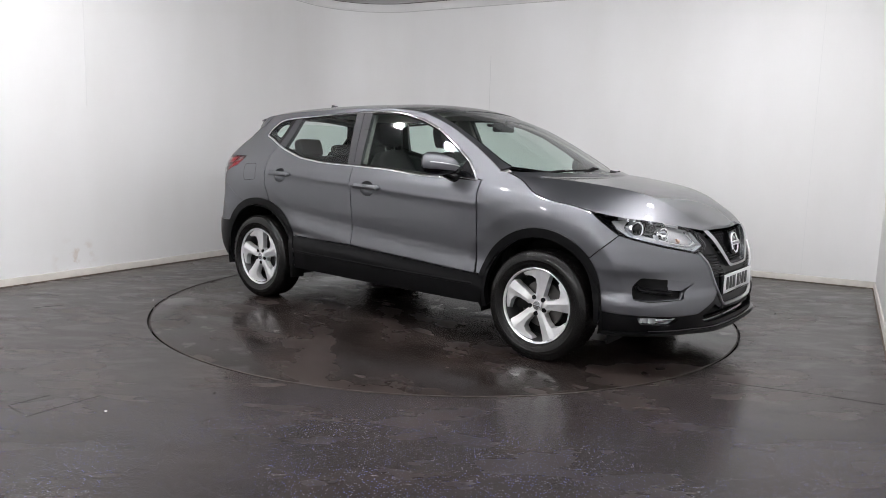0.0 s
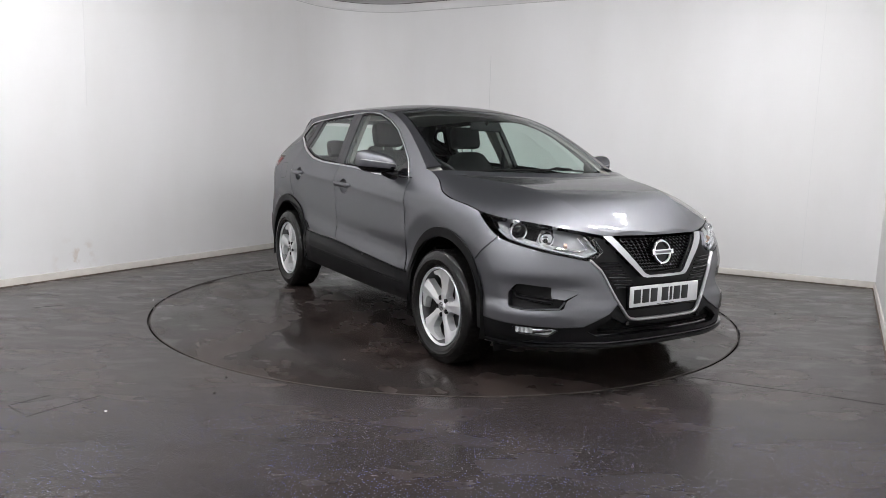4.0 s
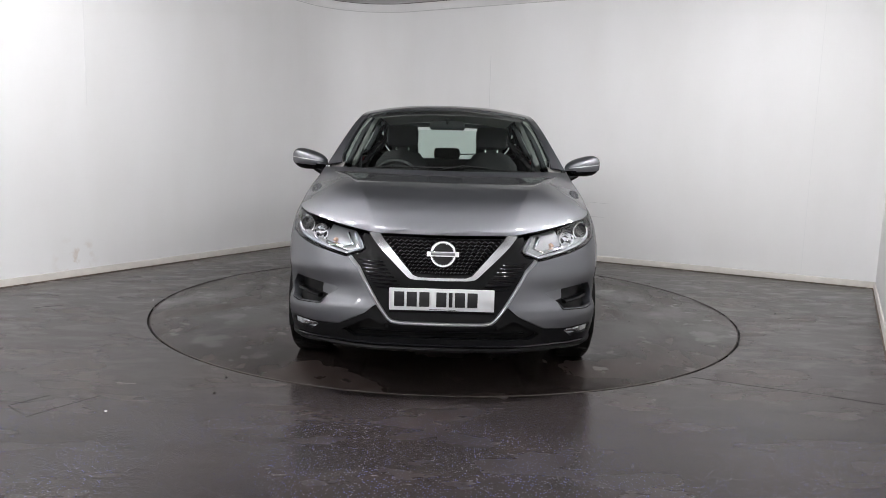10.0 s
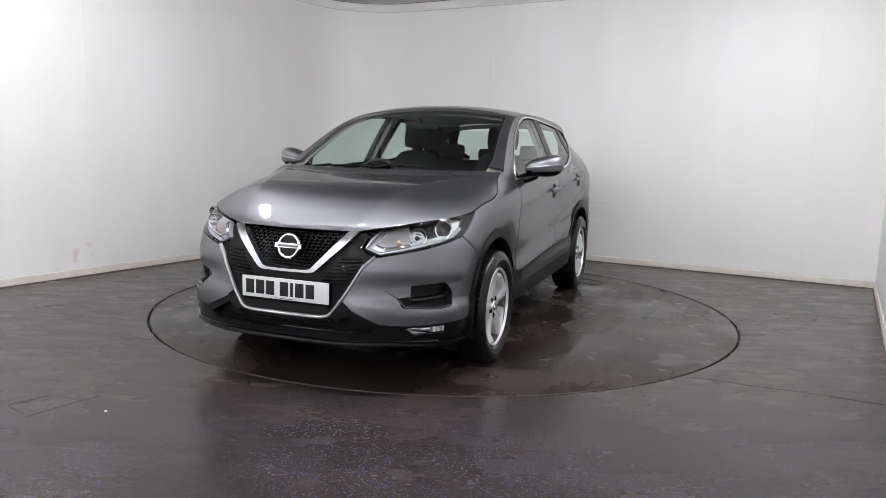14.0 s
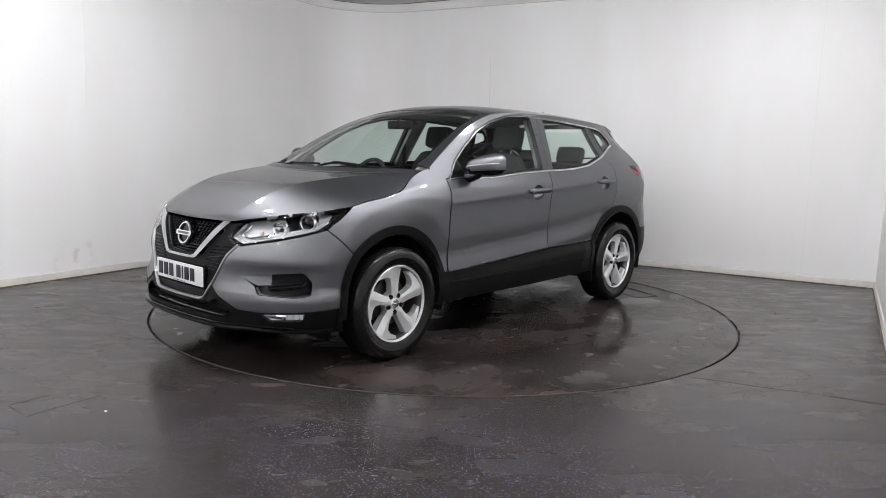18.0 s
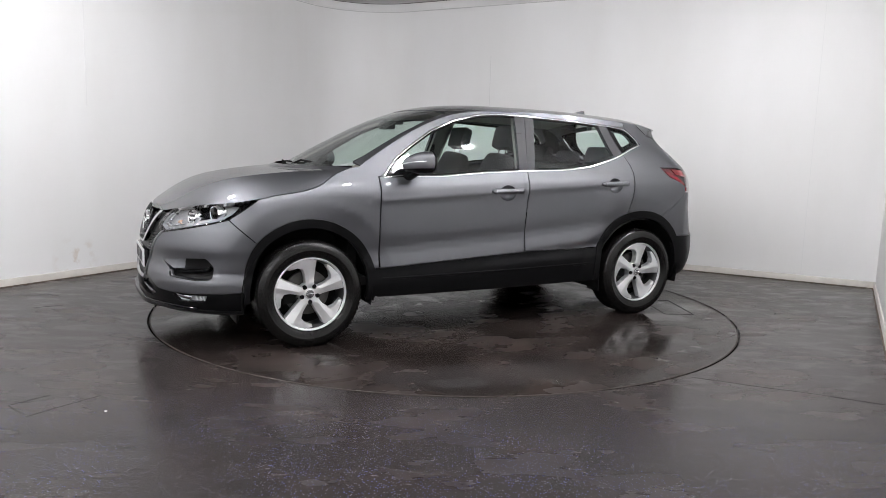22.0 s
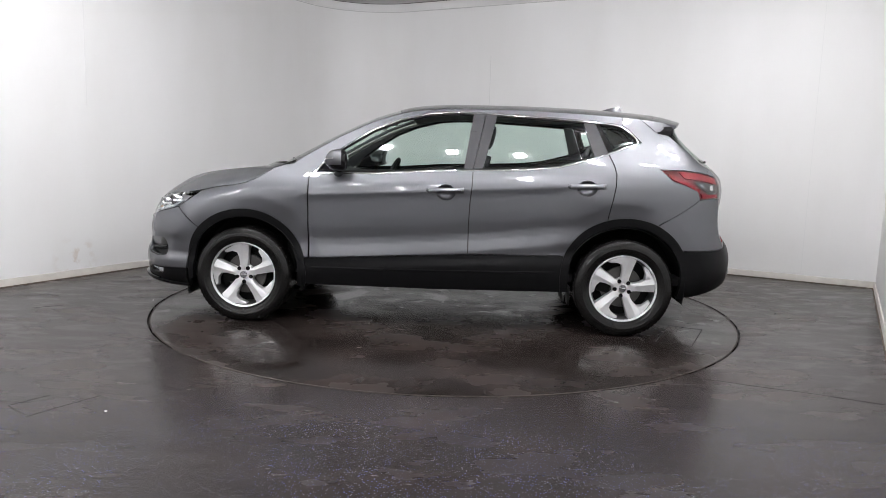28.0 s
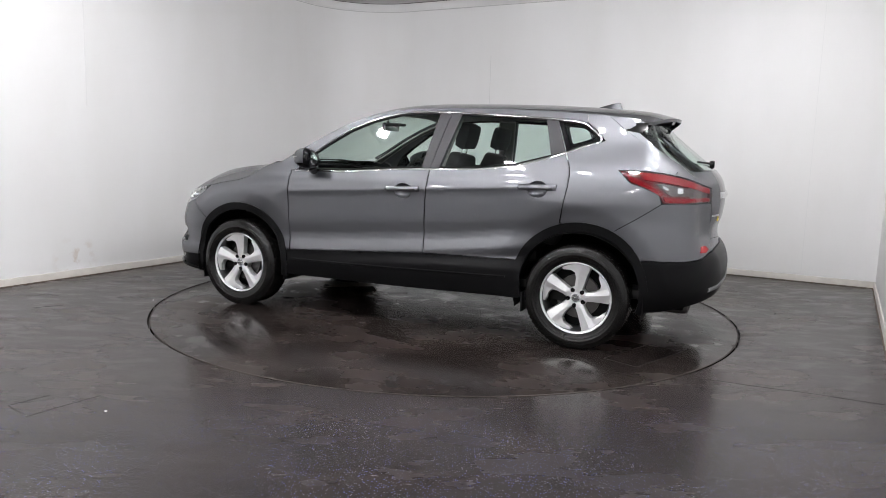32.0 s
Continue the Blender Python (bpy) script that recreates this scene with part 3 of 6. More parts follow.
def door_relief(u, z, d):
    s, f = SHOULDER(u), FOOT(u)
    v = (z - f) / (s - f)
    shape = np.where(v > 1, -.0235 - 0.22 * (z - s), np.where(v < 0, -.0335 + 0.06 * (z - f), HOLLOW(np.clip(v, 0, 1))))
    ease = lambda t: np.clip(t, 0, 1) ** 2 * (3 - 2 * np.clip(t, 0, 1))
    w = ease((1.02 - u) / 0.22) * ease((u + 1.25) / 0.45) * ease((1.22 - v) / 0.22) * ease((v + 0.25) / 0.2)
    return d + w * (shape - d)


def depth(u, z):
    u, z = np.broadcast_arrays(np.asarray(u, float), np.asarray(z, float))
    rows = np.array([f(z) for f in ST_F])
    h = np.diff(ST_U)
    i = np.clip(np.searchsorted(ST_U, u) - 1, 0, len(ST_U) - 2)
    t = (u - ST_U[i]) / h[i]
    pick = lambda k: np.take_along_axis(rows, np.clip(k, 0, len(ST_U) - 1)[None], 0)[0]
    a, b, c, e = pick(i - 1), pick(i), pick(i + 1), pick(i + 2)
    ua, ub, uc, ue = (ST_U[np.clip(i + k, 0, len(ST_U) - 1)] for k in (-1, 0, 1, 2))
    hb = uc - ub
    mb = np.where(i > 0, (c - a) / np.maximum(uc - ua, 1e-6), 0.0) * hb
    mc = np.where(i < len(ST_U) - 2, (e - b) / np.maximum(ue - ub, 1e-6), 0.0) * hb
    d = (2 * t**3 - 3 * t**2 + 1) * b + (t**3 - 2 * t**2 + t) * mb + (3 * t**2 - 2 * t**3) * c + (t**3 - t**2) * mc
    d = door_relief(u, z, d)
    for wx, wz in WHEELS:                       # dished wheel arches
        r = np.hypot(u - wx, z - wz)
        k = 0.572 - r
        d = d - 0.14 * 0.5 * (k + np.sqrt(k * k + 0.00004)) * np.clip((z - 0.25) / 0.2, 0, 1) * np.clip((1.0 - z) / 0.06, 0, 1)
    return d


def skin(u, z, out=0.0):
    """Point of the body side, nose and tail at (u, z), lifted by out metres. The left half."""
    x, y, nx, ny = plan(u)
    d = depth(u, z) + out
    return np.stack([x + nx * d, y + ny * d, np.broadcast_to(np.asarray(z, float), d.shape)], -1)


# centre line of bonnet, screen and roof, and the roof's outer edge
TOP_Z = smooth_curve([-1.86, -1.80, -1.62, -1.40, -1.18, -.96, -.52, -.20, .06, .194, .328, .463, .598, .734, .87, 1.008, 1.30],
                     [1.478, 1.497, 1.542, 1.563, 1.575, 1.585, 1.592, 1.592, 1.581, 1.565, 1.531, 1.487, 1.428, 1.362, 1.292, 1.218, 1.062])
EDGE_Z = smooth_curve([-1.86, -1.60, -1.30, -.90, -.50, -.10, .20, .40, .60, .80, .98, 1.30],
                      [1.44, 1.472, 1.500, 1.522, 1.533, 1.530, 1.498, 1.440, 1.350, 1.238, 1.125, .90])


def edge_y(x):
    return skin(x, EDGE_Z(x))[..., 1]


def top(x, y):
    """Height of windscreen and roof over (x, y)."""
    e, c = EDGE_Z(x), TOP_Z(x)
    s = np.clip(np.abs(y) / edge_y(x), 0, 1.2)
    return e + (c - e) * (1 - s ** 2.4)


# ---------------------------------------------------------------- panels cut from the skin
def resample(outline, step):
    out = []
    for (a, b), (c, d) in zip(outline, outline[1:] + outline[:1]):
        n = max(1, int(math.ceil(math.hypot(c - a, d - b) / step)))
        out += [(a + (c - a) * k / n, b + (d - b) * k / n) for k in range(n)]
    return out


def rounded(outline, r=0.01, n=4):
    """The outline with its corners rounded."""
    out = []
    k = len(outline)
    for i in range(k):
        p, a, c = Vector(outline[i]), Vector(outline[i - 1]), Vector(outline[(i + 1) % k])
        ra = min(r, (a - p).length * 0.45, (c - p).length * 0.45)
        s, e = p + (a - p).normalized() * ra, p + (c - p).normalized() * ra
        for j in range(n + 1):
            t = j / n
            q = s * (1 - t) ** 2 + p * (2 * t * (1 - t)) + e * t * t
            out.append((q.x, q.y))
    return out


def inside(poly, x, y):
    odd = False
    for (a, b), (c, d) in zip(poly, poly[1:] + poly[:1]):
        if (b > y) != (d > y) and x < a + (y - b) * (c - a) / (d - b):
            odd = not odd
    return odd


def near_line(poly, x, y, gap):
    p = np.array(poly)
    return np.min(np.hypot(p[:, 0] - x, p[:, 1] - y)) < gap


def cut_mesh(outline, holes, step, lines=()):
    """Triangles over a plan outline with holes, on an even grid."""
    from mathutils.geometry import delaunay_2d_cdt
    loops = [resample(list(o), step) for o in (outline, *holes)]
    pts, edges = [], []
    for loop in loops:
        b = len(pts)
        pts += loop
        edges += [(b + i, b + (i + 1) % len(loop)) for i in range(len(loop))]
    for line in lines:                      # creases: rows of edges kept in the net
        b = len(pts)
        pts += line
        edges += [(b + i, b + i + 1) for i in range(len(line) - 1)]
    rim = list(pts)
    lo, hi = np.min(np.array(loops[0]), 0), np.max(np.array(loops[0]), 0)
    for i in range(int((hi[0] - lo[0]) / step) + 2):
        for j in range(int((hi[1] - lo[1]) / step) + 2):
            x, y = lo[0] + (i + 0.5 * (j % 2)) * step, lo[1] + j * step * 0.87
            if inside(loops[0], x, y) and not any(inside(h, x, y) for h in loops[1:]) and not near_line(rim, x, y, step * 0.55):
                pts.append((x, y))
    vs, es, fs, *_ = delaunay_2d_cdt([Vector(p) for p in pts], edges, [], 0, 1e-6)
    vs = [tuple(v) for v in vs]
    keep = []
    for f in fs:
        cx, cy = sum(vs[i][0] for i in f) / 3, sum(vs[i][1] for i in f) / 3
        if inside(loops[0], cx, cy) and not any(inside(h, cx, cy) for h in loops[1:]):
            keep.append(tuple(f))
    return np.array(vs), keep


def surface_mesh(name, uv, tris, surface, lip, inward, both):
    """Mesh of the triangles laid on surface(a, b), with exact normals and a returned edge; both: also its mirror image."""
    a, b = uv[:, 0], uv[:, 1]
    p = surface(a, b)
    e = 1e-3
    n = np.cross(surface(a, b + e) - surface(a, b - e), surface(a + e, b) - surface(a - e, b))
    n /= np.maximum(np.linalg.norm(n, axis=1)[:, None], 1e-12)
    if not inward:
        n = -n
    faces = []
    for f in tris:
        q = np.cross(p[f[1]] - p[f[0]], p[f[2]] - p[f[0]])
        faces.append(f if q @ n[f[0]] > 0 else f[::-1])
    verts, norms = list(p), list(n)
    if lip:
        count = {}
        for f in faces:
            for i in range(3):
                count[(f[i], f[(i + 1) % 3])] = True
        rim = [(i, j) for i, j in count if (j, i) not in count]
        if both:
            rim = [(i, j) for i, j in rim if not (abs(p[i][1]) < 2e-3 and abs(p[j][1]) < 2e-3)]
        made = {}
        for i, j in rim:
            for k in (i, j):
                if k not in made:
                    made[k] = len(verts)
                    verts += [p[k], p[k] - n[k] * lip]
                    norms += [n[k], n[k]]
        for i, j in rim:
            out = np.cross(p[j] - p[i], n[i])
            out /= max(np.linalg.norm(out), 1e-9)
            for k in (made[i], made[i] + 1, made[j], made[j] + 1):
                norms[k] = out
            faces.append((made[j], made[i], made[i] + 1, made[j] + 1))
    verts, norms = np.array(verts), np.array(norms)
    if both:
        k = len(verts)
        verts = np.concatenate([verts, verts * [1, -1, 1]])
        norms = np.concatenate([norms, norms * [1, -1, 1]])
        faces = faces + [tuple(k + i for i in f[::-1]) for f in faces]
    return verts, norms, faces


def to_mesh(name, verts, norms, faces):
    me = bpy.data.meshes.new(name)
    me.from_pydata([tuple(map(float, v)) for v in verts], [], faces)
    me.shade_smooth()
    me.normals_split_custom_set_from_vertices([tuple(map(float, v)) for v in norms])
    return me


def panel(name, outline, material, parent, label="", out=0.0, step=0.03, holes=(), lip=0.012, surface=None, sides="pair", inward=True, lines=()):
    """A panel cut from a surface. sides: pair (two objects), one (both halves in one object), left. Returns the objects."""
    f = surface or (lambda u, z: skin(u, z, out))
    uv, tris = cut_mesh(outline, holes, step, lines)
    verts, norms, faces = surface_mesh(name, uv, tris, f, lip, inward, sides == "one")
    made = [link(name, to_mesh(name, verts, norms, faces), material, parent[0] if isinstance(parent, list) else parent, label)]
    if sides == "pair":
        made.append(link(name, to_mesh(name, verts * [1, -1, 1], norms * [1, -1, 1], [g[::-1] for g in faces]), material,
                         parent[1] if isinstance(parent, list) else parent, label))
    return made


def ribbon(name, path, width, material, parent, label="", out=0.004, thick=0.008, sides="pair", closed=False, surface=None, step=0.02):
    """A rounded strip along a line on the skin. width may follow the line, from 0 to 1."""
    f = surface or skin
    pts = resample(path, step) if closed else resample(path, step)[: -max(1, int(math.ceil(math.dist(path[-1], path[0]) / step)))] + [path[-1]]
    pts = np.array(pts)
    k = len(pts)
    d = np.gradient(pts, axis=0) if not closed else np.roll(pts, -1, 0) - np.roll(pts, 1, 0)
    d /= np.maximum(np.linalg.norm(d, axis=1)[:, None], 1e-9)
    side = np.stack([-d[:, 1], d[:, 0]], -1)
    w = np.array([width(i / (k - 1)) if callable(width) else width for i in range(k)])[:, None]
    shape = [(-0.5, -1.0), (-0.5, -0.5), (-0.33, -0.13), (0.0, 0.0), (0.33, -0.13), (0.5, -0.5), (0.5, -1.0)]
    rings = []
    for s, h in shape:
        q = pts + side * w * s
        rings.append(f(q[:, 0], q[:, 1], out + h * thick))
    rows = np.stack(rings, 1)
    for flip in ((1,) if sides == "left" else (1, -1)):
        bm = bmesh.new()
        grid = [[bm.verts.new(p * [1, flip, 1]) for p in row] for row in rows]
        n = k if closed else k - 1
        for i in range(n):
            for j in range(len(shape) - 1):
                bm.faces.new((grid[i][j], grid[i][j + 1], grid[(i + 1) % k][j + 1], grid[(i + 1) % k][j]))
        if not closed:
            bm.faces.new(grid[0])
            bm.faces.new(grid[-1][::-1])
        bmesh.ops.remove_doubles(bm, verts=bm.verts, dist=1e-5)
        bmesh.ops.recalc_face_normals(bm, faces=bm.faces)
        yield part(name, bm, material, parent[0 if flip == 1 else 1] if isinstance(parent, list) else parent, label)


def arc_line(wheel, radius, a0, a1, n=24):
    """Points round a wheel arch, angles in degrees from straight ahead; radius may follow the angle."""
    x, z = WHEELS[wheel]
    out = []
    for k in range(n + 1):
        a = a0 + (a1 - a0) * k / n
        r = radius(a) if callable(radius) else radius
        out.append((x + r * math.cos(radians(a)), z + r * math.sin(radians(a))))
    return out


ARCH_F = smooth_curve([-12, 4, 22, 45, 90, 135, 165, 192], [.405, .408, .436, .460, .467, .462, .448, .435])
ARCH_R = smooth_curve([-12, 10, 28, 50, 90, 115, 150, 192], [.425, .440, .462, .476, .482, .486, .470, .435])

# lines on the skin, as (u, z)
BELT = [(0.80, 1.064), (0.40, 1.072), (0.03, 1.101), (-0.265, 1.113), (-0.45, 1.118), (-0.633, 1.126), (-0.855, 1.151), (-1.073, 1.209), (-1.186, 1.247), (-1.30, 1.292), (-1.40, 1.322)]
DLO_TOP = [(0.815, 1.078), (0.735, 1.174), (0.604, 1.267), (0.429, 1.375), (0.25, 1.447), (0.054, 1.494), (-0.06, 1.505), (-0.173, 1.509), (-0.343, 1.506), (-0.628, 1.493), (-0.856, 1.481), (-1.08, 1.466), (-1.22, 1.452), (-1.284, 1.438), (-1.345, 1.395), (-1.40, 1.33)]
SHUT = [(1.04, 1.116), (1.10, 1.095), (1.15, 1.070), (1.20, 1.038), (1.25, 1.006), (1.30, 0.987), (1.36, 0.971), (1.528, 0.943), (1.622, 0.922), (1.85, 0.892), (1.985, 0.882), (2.11, 0.870), (2.20, 0.859), (2.38, 0.838), (2.53, 0.822), (2.70, 0.821), (2.862, 0.821)]
SHUT_Z = smooth_curve([p[0] for p in SHUT], [p[1] for p in SHUT])
DOOR_FRONT = [(0.861, 1.062), (0.860, 0.97), (0.863, 0.912), (0.863, 0.695), (0.857, 0.476)]
DOOR_SPLIT = [(-0.270, 1.112), (-0.267, 1.005), (-0.256, 0.889), (-0.250, 0.732), (-0.251, 0.540)]
DOOR_REAR = [(-1.190, 1.249), (-1.228, 1.165), (-1.240, 1.109), (-1.236, 1.034), (-1.215, 0.92), (-1.197, 0.812)]
HEAD = [(1.622, 0.920), (1.743, 0.903), (1.985, 0.880), (2.186, 0.857), (2.378, 0.836), (2.425, 0.80), (2.462, 0.745), (2.425, 0.716), (2.350, 0.703), (2.236, 0.722), (2.110, 0.741), (1.937, 0.774), (1.822, 0.800), (1.735, 0.853)]
TAIL = [(-1.538, 1.150), (-1.695, 1.150), (-1.861, 1.136), (-2.09, 1.102), (-2.33, 1.062), (-2.42, 1.045), (-2.41, 0.957), (-1.840, 0.960), (-1.806, 1.012), (-1.720, 1.045), (-1.622, 1.075)]
GAP = 0.0025


def half_lines(lines, at):
    """Each line cut in two at u = at."""
    return [[p for p in q if (p[0] < at) == side] for q in lines for side in (True, False)]


def shifted(line, du=0.0, dz=0.0):
    return [(u + du, z + dz) for u, z in line]


def build_shell(car):
    # front wings
    arc = arc_line(0, ARCH_F, 45, 163)
    wing = [(1.650, 0.664)] + arc[1:] + [(0.884, 0.476), (0.866, 0.476)] + shifted(DOOR_FRONT[::-1], 0.005)[1:] + \
        [(0.90, 1.100), (0.985, 1.122)] + [(u, float(SHUT_Z(u)) - GAP) for u in np.linspace(1.04, 1.622, 22)] + [(1.735, 0.849), (1.818, 0.800)]
    panel("fender", wing, PAINT, car)
    # doors
    cups = {}
    for name, cx, cz in (("front_door", -0.09, 0.958), ("rear_door", -1.045, 1.012)):
        cups[name] = [(cx + 0.066 * math.cos(a), cz + 0.054 * math.sin(a)) for a in (2 * math.pi * k / 28 for k in range(28))]
    def creases(a, z):
        us = np.arange(a, z, 0.014)
        return [[(float(u), float(f(u)) + dz) for u in us] for f in (SHOULDER, FOOT) for dz in (-0.012, 0.0, 0.012)]
    door = shifted(DOOR_FRONT, -0.003) + [(0.25, 0.511), (-0.248, 0.538)] + shifted(DOOR_SPLIT[::-1], 0.003) + BELT[2::-1]
    front = panel("front_door", door, PAINT, car, holes=(cups["front_door"],), step=0.024, lines=[[p for p in q if math.hypot((p[0] + 0.09) / 0.076, (p[1] - 0.958) / 0.064) > 1] for q in half_lines(creases(-0.24, 0.852), -0.09)])
    arc = arc_line(1, ARCH_R, 74, 27)
    door = shifted(DOOR_SPLIT, -0.004) + [(-0.60, 0.545), (-0.885, 0.549)] + arc[::-1] + shifted(DOOR_REAR[::-1], 0.003)[1:] + BELT[7:3:-1]
    rear = panel("rear_door", door, PAINT, car, holes=(cups["rear_door"],), step=0.024, lines=[[p for p in q if math.hypot((p[0] + 1.045) / 0.076, (p[1] - 1.012) / 0.064) > 1 and math.hypot(p[0] - WHEELS[1][0], p[1] - WHEELS[1][1]) > 0.495] for q in half_lines(creases(-1.19, -0.265), -1.045)])
    for doors, cx, cz in ((front, -0.09, 0.958), (rear, -1.045, 1.012)):
        def bowl(a, b, cx=cx, cz=cz):
            r2 = np.clip(((a - cx) / 0.066) ** 2 + ((b - cz) / 0.054) ** 2, 0, 1)
            return skin(a, b, -0.003 - 0.048 * (1 - r2 * r2))
        panel("handle_cup", [(cx + 0.0655 * math.cos(a), cz + 0.0535 * math.sin(a)) for a in (2 * math.pi * k / 28 for k in range(28))],
              PAINT, doors, surface=bowl, step=0.012, lip=0)
        # grip: a rounded bar bowed away from the door
        for flip, d in ((1, doors[0]), (-1, doors[1])):
            bm = bmesh.new()
            rings = []
            for i in range(15):
                t = i / 14
                u = cx + 0.066 + 0.066 - 0.255 * t
                half = 0.019 * min(1, 4.5 * math.sin(math.pi * (0.03 + 0.94 * t)))
                if t > 0.72:
                    half = 0.020
                lift = 0.026 * min(1, 3.2 * math.sin(math.pi * (0.04 + 0.92 * t)))
                ring = []
                for k in range(10):
                    a = 2 * math.pi * k / 10
                    q = skin(u, cz + 0.014 + half * math.sin(a) + 0.006 * (t - 0.5), lift - 0.004 + 0.011 * math.cos(a))
                    ring.append(bm.verts.new(q * [1, flip, 1]))
                rings.append(ring)
            for a, c in zip(rings, rings[1:]):
                for k in range(10):
                    bm.faces.new((a[k], a[(k + 1) % 10], c[(k + 1) % 10], c[k]))
            bm.faces.new(rings[0])
            bm.faces.new(rings[-1])
            bmesh.ops.recalc_face_normals(bm, faces=bm.faces)
            part("door_handle", bm, PAINT, d, "painted bar door handle")
    # rear quarters with the pillar behind the small window
    arc = arc_line(1, ARCH_R, 116, 75)
    quarter = shifted(DOOR_REAR, -0.004)[::-1] + [(-1.30, 1.288), (-1.405, 1.318), (-1.425, 1.330), (-1.36, 1.40), (-1.295, 1.448)] + \
        [(-1.295, float(EDGE_Z(-1.295))), (-1.424, float(EDGE_Z(-1.424)))] + \
        [(-1.467, 1.455), (-1.544, 1.395), (-1.684, 1.299), (-1.882, 1.198), (-1.962, 1.150), (-1.93, 1.130)] + \
        [(-1.861, 1.1385), (-1.695, 1.1525), (-1.532, 1.153), (-1.618, 1.073), (-1.718, 1.043), (-1.803, 1.010), (-1.822, 0.957), (-1.541, 0.780)] + arc[:-1]
    flap = rounded([(-1.512, 1.088), (-1.365, 1.096), (-1.345, 0.968), (-1.498, 0.952)], 0.03)
    panel("quarter_panel", quarter, PAINT, car)
    for u in list(ribbon("fuel_flap_gap", flap, 0.004, MATT_BLACK, car, out=0.0006, thick=0.002, closed=True, sides="left"))[:1]:
        u.data.transform(Matrix.Diagonal((1, -1, 1, 1)))
        u.data.flip_normals()
    # cant rails: A pillar and roof side above the window line
    rail = DLO_TOP[:14] + [(-1.292, 1.448), (-1.292, float(EDGE_Z(-1.292)))] + [(x, float(EDGE_Z(x))) for x in np.linspace(-1.25, 0.97, 60)] + \
        [(0.985, 1.113), (0.90, 1.092), (0.866, 1.066)]
    panel("roof_side_rail", rail, PAINT, car, step=0.02, lip=0.006)
    # sills and arch trims
    sill = arc_line(0, lambda a: float(ARCH_F(a)) - 0.004, 163, 186, 6) + [(0.86, 0.282), (0, 0.280), (-0.80, 0.292)] + \
        arc_line(1, lambda a: float(ARCH_R(a)) - 0.004, -6, 27, 6) + [(-0.60, 0.540), (-0.25, 0.534), (0.25, 0.507), (0.87, 0.472)]
    panel("sill_trim", sill, CLADDING, car, out=0.004, lip=0.03, label="black grained plastic sill")
    ribs = [(0.84, 0.405), (0.0, 0.412), (-0.85, 0.43)]
    list(ribbon("sill_crease", ribs, 0.02, CLADDING, car, out=0.007, thick=0.012))
    for w, shape in ((0, ARCH_F), (1, ARCH_R)):
        ring = arc_line(w, shape, -6, 190, 48) + arc_line(w, lambda a: max(float(shape(a)) - 0.056, 0.374), 190, -6, 44)
        panel("wheel_arch_trim", ring, CLADDING, car, out=0.010, lip=0.045, step=0.025, label="black plastic wheel arch trim")
    build_roof(car)
    build_bonnet(car)
    build_nose(car)
    build_tail(car)
    build_windows(car, front, rear)


def top_map(x, y, out=0.0):
    return np.stack([x, y, top(x, y) + out], -1)


SCREEN = [(1.215, 0.0), (1.20, 0.20), (1.155, 0.40), (1.07, 0.58), (0.985, 0.672), (0.90, 0.682), (0.60, 0.632), (0.40, 0.598), (0.262, 0.572), (0.275, 0.50), (0.31, 0.25), (0.318, 0.0)]


